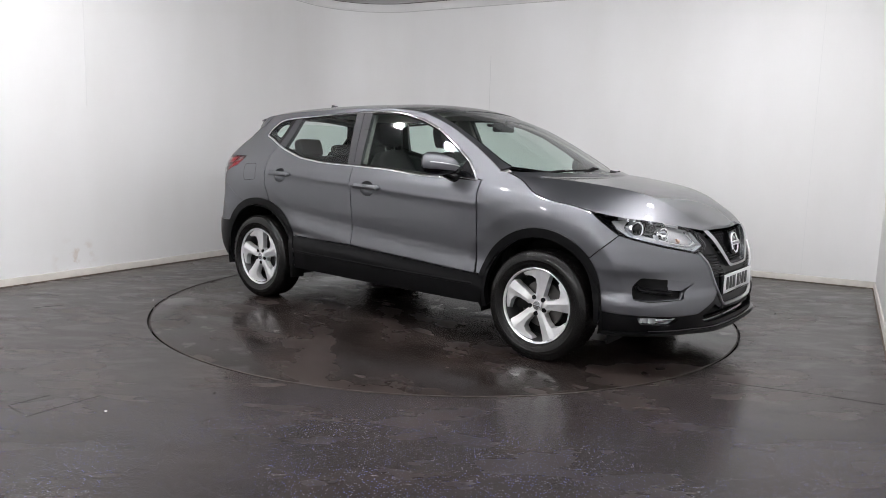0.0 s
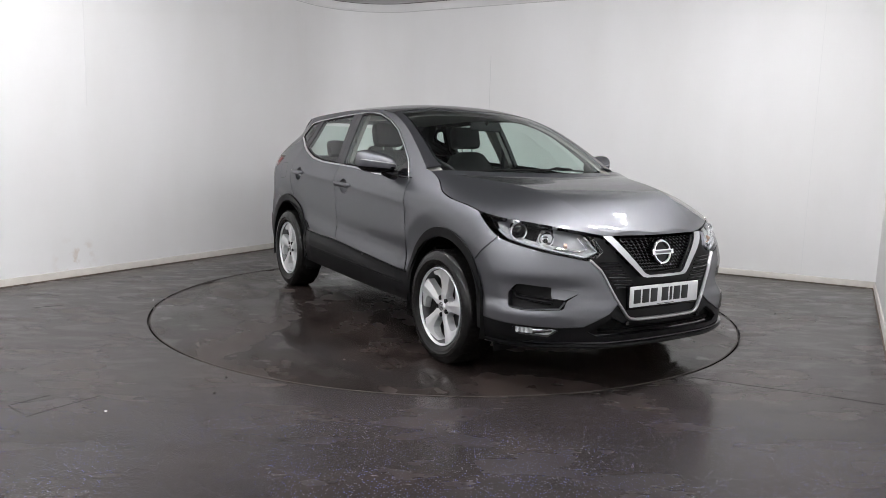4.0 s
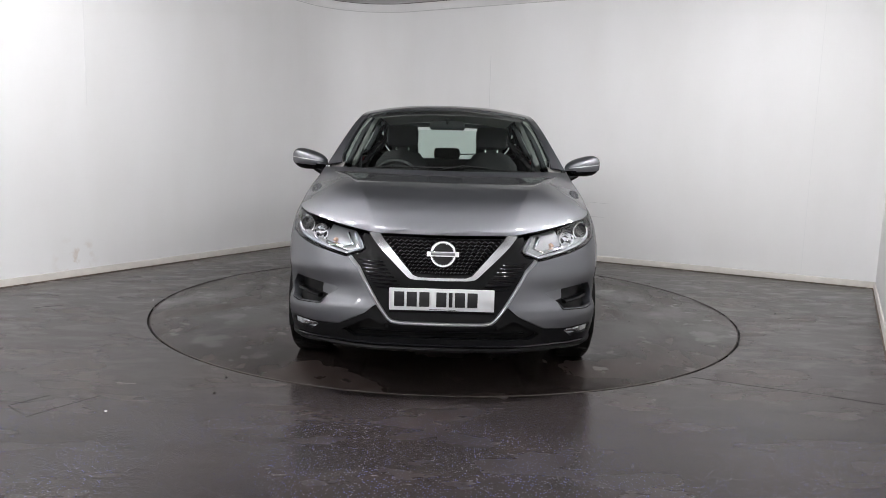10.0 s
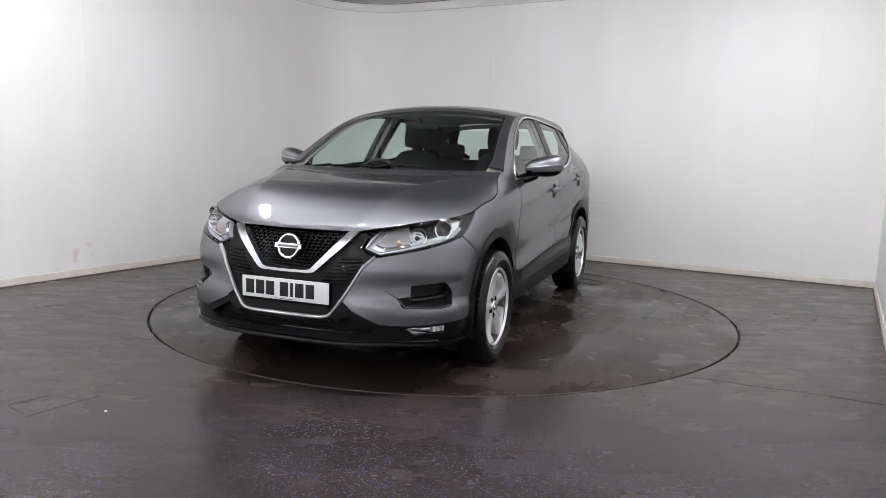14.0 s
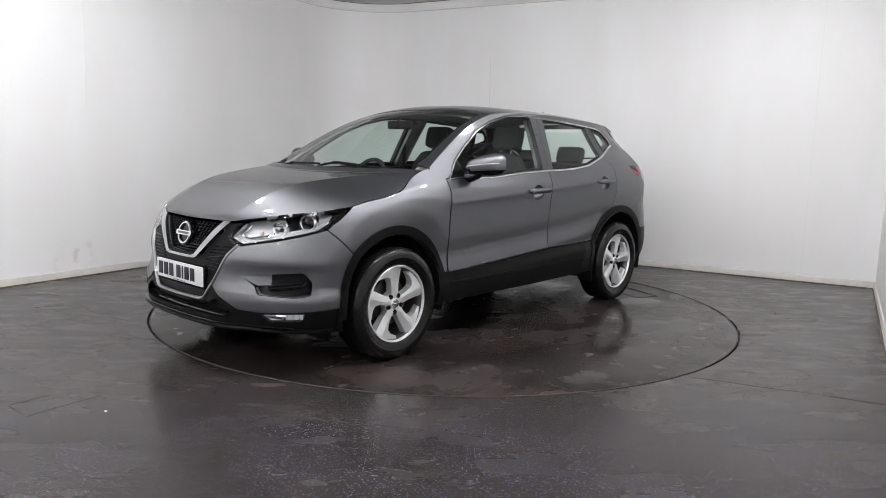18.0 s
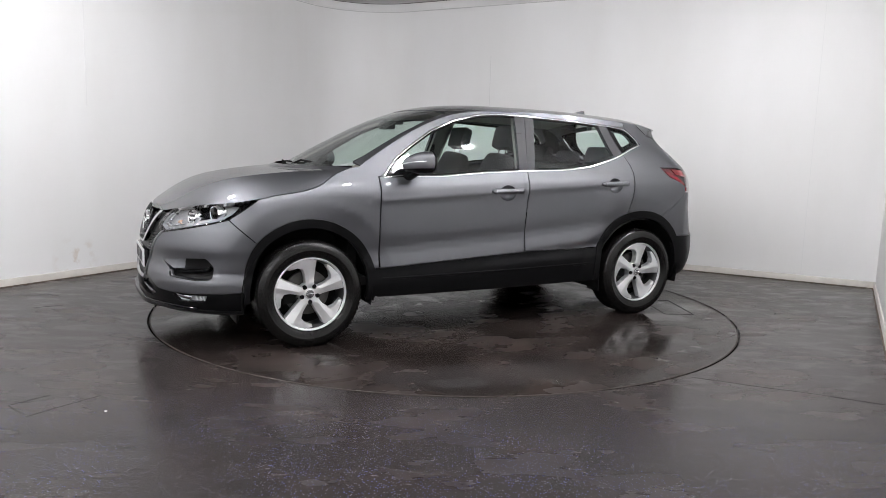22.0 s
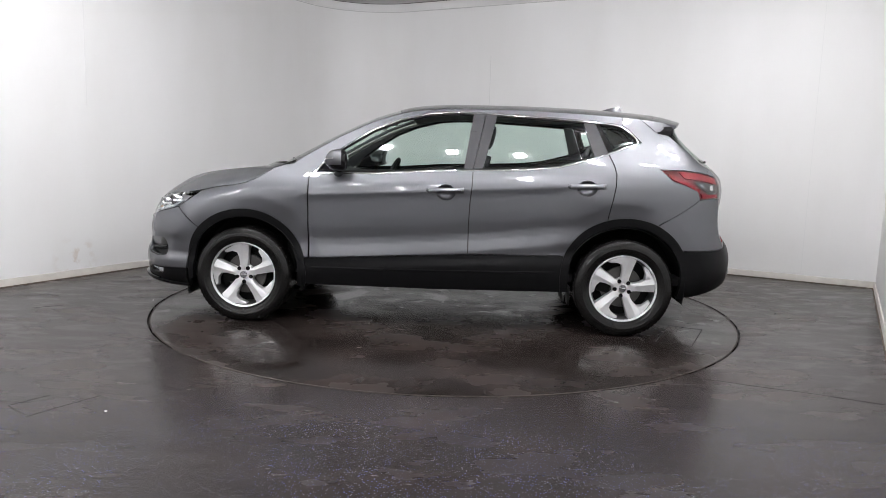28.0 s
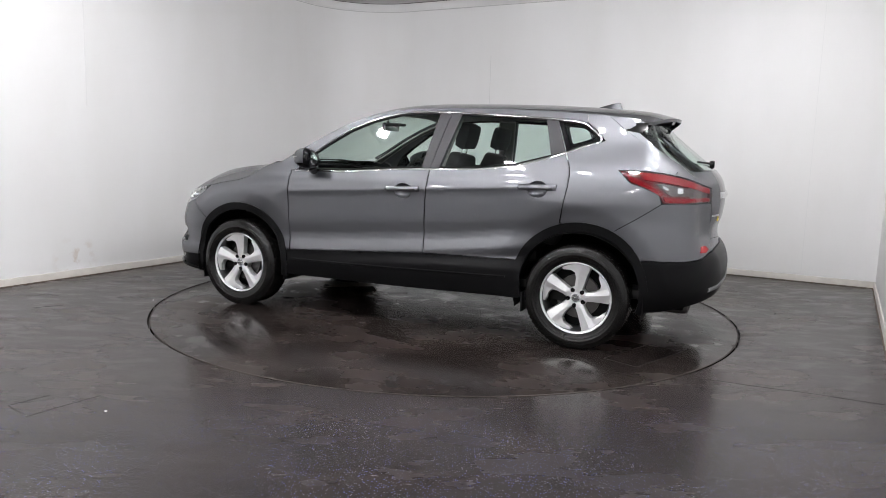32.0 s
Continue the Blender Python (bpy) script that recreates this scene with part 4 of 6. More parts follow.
def build_roof(car):
    e = lambda x: float(edge_y(x)) - 0.002
    xs = np.linspace(0.97, 0.25, 16)
    pillar = [(x, e(x)) for x in xs] + [(0.25, 0.578)] + [(x, y + 0.005) for x, y in SCREEN[8:4:-1]] + [(0.99, 0.682)]
    panel("windscreen_pillar", pillar, PAINT, car, surface=top_map, inward=False, step=0.025, lip=0.01)
    panel("inner_pillar", [(x, y - 0.012) for x, y in pillar], TRIM_PALE, car, surface=lambda x, y: top_map(x, y, -0.032), inward=False, step=0.04, lip=0.012)
    panel("windscreen", SCREEN, GLASS_DARK, car, surface=lambda x, y: top_map(x, y, -0.003), inward=False, step=0.05, lip=0.004, sides="one",
          label="clear green-tinted windscreen")[0].visible_shadow = False
    rim = SCREEN[4:9] + [(0.275, 0.558), (0.40, 0.585), (0.60, 0.618), (0.90, 0.664), (0.975, 0.656)]
    panel("screen_band", rim, GLOSS_BLACK, car, surface=lambda x, y: top_map(x, y, -0.008), inward=False, step=0.03, lip=0)
    roof = [(0.312, 0.0), (0.304, 0.25), (0.268, 0.50), (0.25, 0.574)] + [(x, e(x)) for x in np.linspace(0.248, -1.48, 50)] + \
        [(-1.53, 0.50), (-1.555, 0.25), (-1.56, 0.0)]
    panel("roof", roof, PAINT, car, surface=top_map, inward=False, step=0.05, sides="one")
    panel("headlining", [(0.29, 0), (0.25, 0.54)] + [(x, e(x) - 0.05) for x in np.linspace(0.1, -1.4, 12)] + [(-1.5, 0)], TRIM_PALE, car,
          surface=lambda x, y: top_map(x, y, -0.045), inward=False, step=0.12, sides="one", lip=0)
    # spoiler over the rear window
    tip = lambda y: -1.805 + 0.10 * (abs(y) / 0.5) ** 2
    ys = np.linspace(0, 0.535, 10)
    lid = [(-1.563, 0.0), (-1.558, 0.25), (-1.533, 0.50), (-1.50, 0.565)] + [(tip(y), y) for y in ys[::-1]]
    panel("roof_spoiler", lid, PAINT, car, surface=top_map, inward=False, step=0.03, sides="one", lip=0.022, label="painted roof spoiler")
    for sgn in (1, -1):
        a, c, e = skin(np.array(-1.425), np.array(1.490), 0.003), skin(np.array(-1.540), np.array(1.397), 0.003), np.array([-1.690, 0.500, float(top(-1.690, 0.5)) - 0.006])
        bm = bmesh.new()
        n, rows = 8, []
        for i in range(n + 1):
            row = []
            for j in range(n + 1 - i):
                w = np.array([n - i - j, i, j]) / n
                q = a * w[0] + c * w[1] + e * w[2] + np.array([-0.02, 0.05, 0.01]) * (w[0] * w[2] + 0.6 * w[1] * w[2] + 0.4 * w[0] * w[1])
                row.append(bm.verts.new(q * [1, sgn, 1]))
            rows.append(row)
        for i in range(n):
            for j in range(n - i):
                bm.faces.new((rows[i][j], rows[i + 1][j], rows[i][j + 1]))
                if j < n - i - 1:
                    bm.faces.new((rows[i + 1][j], rows[i + 1][j + 1], rows[i][j + 1]))
        made = bmesh.ops.extrude_face_region(bm, geom=bm.faces[:])
        for v in made["geom"]:
            if isinstance(v, bmesh.types.BMVert):
                v.co += Vector((0.01, -0.02 * sgn, -0.004))
        bmesh.ops.recalc_face_normals(bm, faces=bm.faces)
        part("spoiler_cheek", bm, PAINT, car)
    bm = bmesh.new()
    fin = [(0.0, 0.0), (0.05, 0.019), (0.10, 0.036), (0.145, 0.048), (0.170, 0.051), (0.186, 0.0)]
    base = float(TOP_Z(-1.30))
    rows = []
    for x, h in fin:
        w = 0.028 * (0.35 + 0.65 * math.sin(math.pi * min(1, 0.15 + x / 0.2)))
        z0 = float(TOP_Z(-1.215 - x)) - 0.002
        rows.append([bm.verts.new((-1.215 - x, s * w * f, z0 + h * g)) for s, f, g in ((1, 1, 0), (1, 0.35, 0.75), (1, 0.08, 1), (-1, 0.08, 1), (-1, 0.35, 0.75), (-1, 1, 0))])
    for a, c in zip(rows, rows[1:]):
        for k in range(5):
            bm.faces.new((a[k], a[k + 1], c[k + 1], c[k]))
    bm.faces.new(rows[0])
    bm.faces.new(rows[-1][::-1])
    bmesh.ops.remove_doubles(bm, verts=bm.verts, dist=1e-5)
    bmesh.ops.recalc_face_normals(bm, faces=bm.faces)
    part("aerial_fin", bm, PAINT, car, "grey shark-fin aerial")
    # black trim under the screen, and the wipers on it
    cowl = [(1.21, 0.0), (1.195, 0.20), (1.15, 0.40), (1.065, 0.58), (0.985, 0.668), (0.985, 0.71), (1.06, 0.70), (1.12, 0.66), (1.20, 0.55), (1.27, 0.35), (1.305, 0.15), (1.31, 0.0)]
    cz = lambda x, y: np.stack([x, y, np.minimum(top(x, y), 1.118 - 0.035 * (np.abs(y) / 0.7) ** 2 - 0.12 * np.maximum(x - 1.20, 0)) - 0.014], -1)
    panel("cowl", cowl, CLADDING, car, surface=cz, inward=False, step=0.04, sides="one")
    for y0, y1, x0 in ((0.58, -0.06, 1.15), (-0.02, -0.66, 1.215)):
        pts = []
        for k in range(15):
            t = k / 14
            y = y0 + (y1 - y0) * t
            x = x0 - 0.015 - 0.13 * abs(y / 0.7) ** 2
            pts.append((x, y, float(cz(np.array(x), np.array(y))[2]) + 0.030))
        wiper = part("wiper", tube(bmesh.new(), pts, lambda t: 0.007 - 0.003 * t, 6), MATT_BLACK, car, "black windscreen wiper")
        part("wiper_arm", tube(bmesh.new(), [Vector(pts[-1]) + Vector((0.05, 0.0, -0.02)), Vector(pts[-1]) + Vector((0.03, 0.16, 0.012)), Vector(pts[7]) + Vector((0.012, 0, 0.006))], 0.008, 6), MATT_BLACK, wiper)


BONNET_Z = smooth_curve([1.20, 1.30, 1.378, 1.47, 1.61, 1.75, 1.87, 1.987, 2.06, 2.11, 2.142], [1.098, 1.094, 1.085, 1.072, 1.052, 1.026, .990, .932, .886, .855, .835])
RIDGE = smooth_curve([1.10, 1.30, 1.50, 1.75, 1.90, 2.00, 2.14], [-.004, .006, .008, .008, .005, .001, 0])


def bonnet_at(q, s):
    """Bonnet over q (0 at the cowl, 1 at the nose) and s (-1 to 1 across), with a crease along each side."""
    u = 1.04 + (U_NOSE - 1.04) * q
    rim = skin(u, SHUT_Z(u))
    nose = skin(np.array(U_NOSE), np.array(0.822))[0]
    ex = rim[..., 0]
    cx = ex + 0.25 * (1 - np.clip((ex - 1.04) / (nose - 1.04), 0, 1)) ** 0.9
    a = np.abs(s)
    x = cx + (ex - cx) * a ** 2
    rise = np.maximum(BONNET_Z(cx) - rim[..., 2], 0)
    half = np.maximum(rim[..., 1], 1e-3)
    ac = np.clip((0.345 + 0.33 * (2.1 - x)) / half, 0.3, 0.93)
    crest = rise + RIDGE(cx)
    w = (a - ac) / (1 - ac)
    k = 0.008
    w = np.clip(0.5 * (w + np.sqrt(w * w + k * k)), 0, 1)
    inner = np.minimum(a / ac, 1.0)
    dome = rise + (crest - rise) * inner * inner
    h = dome - crest * np.clip(0.64 * w + 0.36 * w ** 2.4, 0, 1)
    g = np.clip((rim[..., 1] - 0.30) / 0.42, 0, 1)
    g = g * g * (3 - 2 * g)
    h = g * h + (1 - g) * rise * (1 - a ** 4)
    return np.stack([x, s * rim[..., 1], rim[..., 2] + h], -1)


def build_bonnet(car):
    ni, nj = 90, 180
    q = (1 - (1 - np.linspace(0, 1, ni + 1)) ** 1.35) * 0.9995
    s = np.sin(np.linspace(-1, 1, nj + 1) * np.pi / 2) * 0.996
    Q, S = np.meshgrid(q, s, indexing="ij")
    p = bonnet_at(Q.ravel(), S.ravel())
    e = 1e-4
    n = np.cross(bonnet_at(np.minimum(Q.ravel() + e, 0.9999), S.ravel()) - bonnet_at(Q.ravel() - e, S.ravel()), bonnet_at(Q.ravel(), S.ravel() + e) - bonnet_at(Q.ravel(), S.ravel() - e))
    n /= np.maximum(np.linalg.norm(n, axis=1)[:, None], 1e-12)
    w = nj + 1
    faces = [(i * w + j, (i + 1) * w + j, (i + 1) * w + j + 1, i * w + j + 1) for i in range(ni) for j in range(nj)]
    rim = [i * w for i in range(ni + 1)] + [ni * w + j for j in range(1, w)] + [i * w + nj for i in range(ni - 1, -1, -1)] + list(range(nj - 1, 0, -1))
    k = len(p)
    extra = np.concatenate([p[rim], p[rim] - [0, 0, 0.016]])
    m = len(rim)
    faces += [(k + i, k + (i + 1) % m, k + m + (i + 1) % m, k + m + i) for i in range(m)]
    norms = np.concatenate([n, n[rim], n[rim]])
    link("bonnet", to_mesh("bonnet", np.concatenate([p, extra]), norms, faces), PAINT, car)


def build_nose(car):
    N = U_NOSE
    vent = rounded([(1.915, 0.520), (1.965, 0.572), (2.15, 0.562), (2.33, 0.543), (2.24, 0.492), (2.225, 0.452), (2.02, 0.438), (1.925, 0.446)], 0.02)
    arch = arc_line(0, ARCH_F, 45, 5)
    bumper = arch + [(1.735, 0.368), (1.868, 0.364), (2.199, 0.360), (2.335, 0.368), (2.480, 0.432), (2.535, 0.478), (2.528, 0.500), (2.433, 0.652), (2.371, 0.704)] + \
        [(2.350, 0.6995), (2.236, 0.7185), (2.110, 0.7375), (1.937, 0.7705), (1.824, 0.796), (1.655, 0.660)]
    b = panel("front_bumper", bumper, PAINT, car, holes=(vent,), lip=0.05, step=0.025)
    panel("bumper_vent", vent, CLADDING, b, out=-0.046, lip=0)
    def ramp_in(a, z):                  # the painted face that runs down into the vent
        t = np.clip((2.335 - a) / 0.20, 0, 1)
        return skin(a, z, -0.001 - 0.047 * t * t * (3 - 2 * t))
    panel("vent_ramp", rounded([(2.328, 0.543), (2.238, 0.553), (2.130, 0.5615), (2.135, 0.498), (2.238, 0.494)], 0.004), PAINT, b, surface=ramp_in, step=0.018, lip=0)
    list(ribbon("vent_fin", [(1.945, 0.520), (1.962, 0.498), (2.06, 0.490), (2.17, 0.484)], 0.020, CLADDING, b, out=-0.010, thick=0.03, step=0.012))
    list(ribbon("vent_lip", [(1.930, 0.449), (2.02, 0.443), (2.205, 0.455), (2.236, 0.488)], 0.007, PAINT, b, out=-0.001, thick=0.02, step=0.012))
    # black nose: upper and lower grille openings in one recess
    black = [(N, 0.822), (2.53, 0.822), (2.44, 0.822), (2.428, 0.80), (2.465, 0.745), (2.425, 0.713), (2.374, 0.7035), (2.436, 0.652), (2.531, 0.500), (2.595, 0.408), (2.64, 0.386), (N, 0.386)]
    panel("grille_surround", black, NOSE_BLACK, car, out=-0.012, sides="one", lip=0.02, holes=([(2.545, 0.822 - 0.004), (2.712, 0.634), (N - 0.001, 0.626), (N - 0.001, 0.818)],))
    grille = panel("grille", [(N, 0.822), (2.53, 0.822), (2.70, 0.624), (N, 0.618)], MATT_BLACK, car, out=-0.045, sides="one", lip=0, label="black mesh grille")[0]
    # honeycomb of the grille
    bm = bmesh.new()
    half_at = lambda z: 0.172 + (z - 0.634) / 0.188 * 0.155
    rows = 11
    for r in range(rows):
        z = 0.640 + r * 0.0165
        n = 18
        w = half_at(z) - 0.008
        for sgn in (1, -1):
            for k in range(n):
                t0, t1 = k / n, (k + 0.82) / n
                y0, y1 = w * t0, w * t1
                up = 0.004 if k % 2 else -0.004
                a = skin(np.array([N - y0, N - y1]), np.array([z + up, z - up]), -0.022)
                for (p, o) in ((a, 0.0032),):
                    quad = []
                    for depth_in in (0.0, 0.02):
                        for i in (0, 1):
                            for dz in (-o, o):
                                quad.append(bm.verts.new((p[i][0] - depth_in, sgn * p[i][1], p[i][2] + dz)))
                    for f in ((0, 1, 3, 2), (4, 6, 7, 5), (0, 2, 6, 4), (1, 5, 7, 3), (0, 4, 5, 1), (2, 3, 7, 6)):
                        bm.faces.new([quad[i] for i in f])
    bmesh.ops.recalc_face_normals(bm, faces=bm.faces)
    mesh = part("grille_mesh", bm, GRILLE_BLACK, grille, smooth=False)
    mesh["kind"] = "stuff"
    # bright V round the grille: one moulding from top to top through the middle
    vee = [(2.474, 0.824), (2.686, 0.622), (2.702, 0.611), (2.73, 0.606), (N, 0.604), (N, 0.618), (2.745, 0.619), (2.716, 0.630), (2.540, 0.824)]
    panel("grille_moulding", vee, SATIN, car, out=0.014, sides="one", lip=0.03, step=0.02, label="satin chrome V moulding round the grille")
    list(ribbon("lower_moulding", [(2.374, 0.703), (2.434, 0.652), (2.531, 0.497), (2.592, 0.412), (2.615, 0.395), (2.66, 0.388), (N, 0.387)], 0.016, LAMP_SILVER, car, out=0.008, thick=0.016, label="thin satin chrome strip under the grille"))
    for k in range(8):
        z = 0.690 - 0.0185 * k
        uo = 2.395 + (0.700 - z) * 0.80
        list(ribbon("grille_slat", [(uo + 0.022, z), (min(uo + 0.16, 2.60 + 0.095 * k / 7), z - 0.006)], 0.008, GLOSS_BLACK, car, out=-0.004, thick=0.014))
    # round badge: ring and bar as plain shapes
    c = skin(np.array(N), np.array(0.732), 0.0)
    badge = new("badge")
    badge.parent = car
    badge.location = (c[0] + 0.004, 0, 0.732)
    badge.rotation_euler = (0, radians(-12), 0)
    turn = Matrix(((0, 1, 0, 0), (1, 0, 0, 0), (0, 0, 1, 0), (0, 0, 0, 1)))
    bm = bmesh.new()
    lathe(bm, [(0.052, -0.012), (0.052, 0.004), (0.056, 0.008), (0.063, 0.008), (0.067, 0.003), (0.067, -0.012)], 48, turn)
    bmesh.ops.recalc_face_normals(bm, faces=bm.faces)
    part("badge_ring", bm, CHROME, badge)
    part("badge_bar", boxed(bmesh.new(), (-0.006, -0.080, -0.0135), (0.011, 0.080, 0.0135), 0.003), CHROME, badge)
    part("badge_lettering", boxed(bmesh.new(), (0.009, -0.060, -0.0065), (0.0120, 0.060, 0.0065), 0.0005), SATIN_DARK, badge)
    bm = bmesh.new()
    lathe(bm, [(0.0, -0.004), (0.052, -0.004)], 40, turn)
    part("badge_back", bm, GLOSS_BLACK, badge)
    # number plate, characters as plain bars
    px = skin(np.array(N), np.array(0.51), 0.0)[0]
    plate = part("number_plate", boxed(bmesh.new(), (px + 0.002, -0.26, 0.4545), (px + 0.010, 0.26, 0.5655), 0.004), PLATE, car, "white plate with black bars")
    plate.rotation_euler = (0, 0, 0)
    y = 0.177
    for k, w in enumerate((0.05, 0.05, 0.018, 0.05, 0.05, 0.05, 0.05)):
        part("plate_bar", boxed(bmesh.new(), (px + 0.009, y - w, 0.474), (px + 0.0115, y, 0.548), 0.001), INK, plate)
        y -= w + (0.012 if k != 3 else 0.034)
    part("plate_small_bar", boxed(bmesh.new(), (px + 0.009, -0.06, 0.4590), (px + 0.0112, 0.07, 0.4622), 0.0005), INK, plate)
    part("plate_holder", boxed(bmesh.new(), (px - 0.03, -0.262, 0.440), (px + 0.003, 0.262, 0.566), 0.004), GLOSS_BLACK, car)
    # lower black valance and lip
    low = [(1.735, 0.364), (1.868, 0.360), (2.199, 0.356), (2.335, 0.364), (2.480, 0.428), (2.540, 0.472), (2.592, 0.398), (2.64, 0.380), (N, 0.380), (N, 0.262), (2.60, 0.262), (2.27, 0.268), (2.05, 0.245), (1.74, 0.226), (1.715, 0.30)]
    slot = rounded([(1.955, 0.350), (2.165, 0.352), (2.205, 0.345), (2.150, 0.308), (1.972, 0.312)], 0.008)
    mouth = [(2.36, 0.338), (2.50, 0.408), (2.57, 0.375), (N - 0.001, 0.362), (N - 0.001, 0.312), (2.42, 0.312)]
    val = panel("front_valance", low, CLADDING, car, out=-0.004, sides="one", lip=0.03, holes=(slot, mouth), step=0.025, label="black plastic lower bumper")[0]
    panel("lower_intake", mouth, MATT_BLACK, val, out=-0.05, sides="one", lip=0)
    list(ribbon("lower_slat", [(2.44, 0.338), (N, 0.336)], 0.008, CLADDING, val, out=-0.025, thick=0.02))
    list(ribbon("splitter", [(2.02, 0.272), (2.27, 0.284), (2.60, 0.282), (N, 0.282)], 0.014, GLOSS_BLACK, val, out=0.014, thick=0.03, label="gloss black splitter edge"))
    list(ribbon("lower_lip", [(1.74, 0.235), (2.05, 0.250), (2.27, 0.268), (2.60, 0.262), (N, 0.262)], 0.03, CLADDING, val, out=0.016, thick=0.04))
    for sgn in (1, -1):
        for yy, zz in ((0.27, 0.392), (0.52, 0.36)):
            if yy < 0.5:
                bm = bmesh.new()
                pt = skin(np.array(N - yy), np.array(0.375), 0.0)
                lathe(bm, [(0.0, 0.006), (0.010, 0.006), (0.012, 0.0), (0.012, -0.02)], 16, Matrix.Translation((pt[0] - 0.002, sgn * yy, 0.375)) @ turn)
                part("parking_sensor", bm, GLOSS_BLACK, val)
    fog = panel("fog_light", slot, LAMP_BRIGHT, car, out=-0.03, lip=0, label="slim front fog lamp strip")
    panel("lens", slot, LENS, fog, out=-0.002, lip=0.004, step=0.02)
    for k in range(3):
        u = 1.975 + 0.028 * k
        list(ribbon("fog_cell", [(u, 0.318), (u + 0.006, 0.346)], 0.020, LAMP_BRIGHT, fog, out=-0.012, thick=0.012, step=0.01))
    list(ribbon("fog_reflector", [(2.065, 0.331), (2.17, 0.340)], lambda t: 0.032 * (1 - 0.5 * t), CHROME, fog, out=-0.014, thick=0.01, step=0.01))
    build_headlights(car)


def build_headlights(car):
    back = panel("headlight", HEAD, GLOSS_BLACK, car, out=-0.055, lip=0, label="clear headlight with projector and chevron strip")
    panel("lens", HEAD, LENS, back, out=-0.001, lip=0.004, step=0.02)
    list(ribbon("bezel", [(1.66, 0.906), (1.985, 0.872), (2.186, 0.849), (2.36, 0.829)], 0.012, GLOSS_BLACK, back, out=-0.012, thick=0.04))
    # bright strip: along the lower edge and round the inner point
    drl = [(1.80, 0.836), (1.88, 0.797), (2.00, 0.772), (2.20, 0.739), (2.345, 0.716), (2.428, 0.742), (2.365, 0.812)]
    list(ribbon("running_light", drl, 0.011, LAMP_WHITE, back, out=-0.014, thick=0.02, label="white chevron running light"))
    list(ribbon("inner_chevron", [(2.17, 0.762), (2.315, 0.742), (2.372, 0.757), (2.315, 0.812)], 0.012, CHROME, back, out=-0.02, thick=0.02))
    panel("reflector", rounded([(2.155, 0.845), (2.355, 0.824), (2.405, 0.79), (2.44, 0.745), (2.41, 0.726), (2.345, 0.722), (2.20, 0.746), (2.155, 0.755)], 0.01), LAMP_SILVER, back, out=-0.04, lip=0, step=0.02)
    panel("side_reflector", rounded([(1.755, 0.872), (1.80, 0.832), (1.855, 0.806), (1.885, 0.835), (1.87, 0.878)], 0.01), LAMP_SILVER, back, out=-0.04, lip=0, step=0.02)
    list(ribbon("lower_reflector", [(1.86, 0.806), (2.00, 0.783), (2.16, 0.756)], 0.018, LAMP_SILVER, back, out=-0.03, thick=0.012))
    list(ribbon("indicator_bulb", [(2.225, 0.773), (2.245, 0.770)], 0.018, AMBER, back, out=-0.022, thick=0.02, step=0.01))
    for u, z, r, mat in ((1.925, 0.832, 0.045, GLOSS_BLACK), (2.105, 0.803, 0.044, CHROME)):
        for sgn, lamp in ((1, back[0]), (-1, back[1])):
            p = skin(np.array(u), np.array(z), -0.03)
            bm = bmesh.new()
            face = Matrix.Translation((p[0], sgn * p[1], p[2])) @ pose(0, 0, 0, 0, 0, sgn * 22) @ Matrix(((0, 1, 0, 0), (1, 0, 0, 0), (0, 0, 1, 0), (0, 0, 0, 1)))
            lathe(bm, [(r * 0.80, 0.004), (r * 0.84, 0.014), (r * 0.98, 0.016), (r * 1.04, 0.006), (r * 1.04, -0.04)], 32, face)
            bmesh.ops.recalc_face_normals(bm, faces=bm.faces)
            bowl = part("lamp_ring", bm, CHROME, lamp)
            bm = bmesh.new()
            lathe(bm, [(r * 0.82, 0.006), (r * 0.7, 0.016), (r * 0.45, 0.024), (r * 0.2, 0.0275), (0.0005, 0.028)] if mat is GLOSS_BLACK else
                  [(r * 0.82, 0.006), (r * 0.6, -0.012), (r * 0.3, -0.022), (0.0005, -0.024)], 32, face)
            bmesh.ops.recalc_face_normals(bm, faces=bm.faces)
            part("projector" if mat is GLOSS_BLACK else "reflector_bowl", bm, mat, lamp)


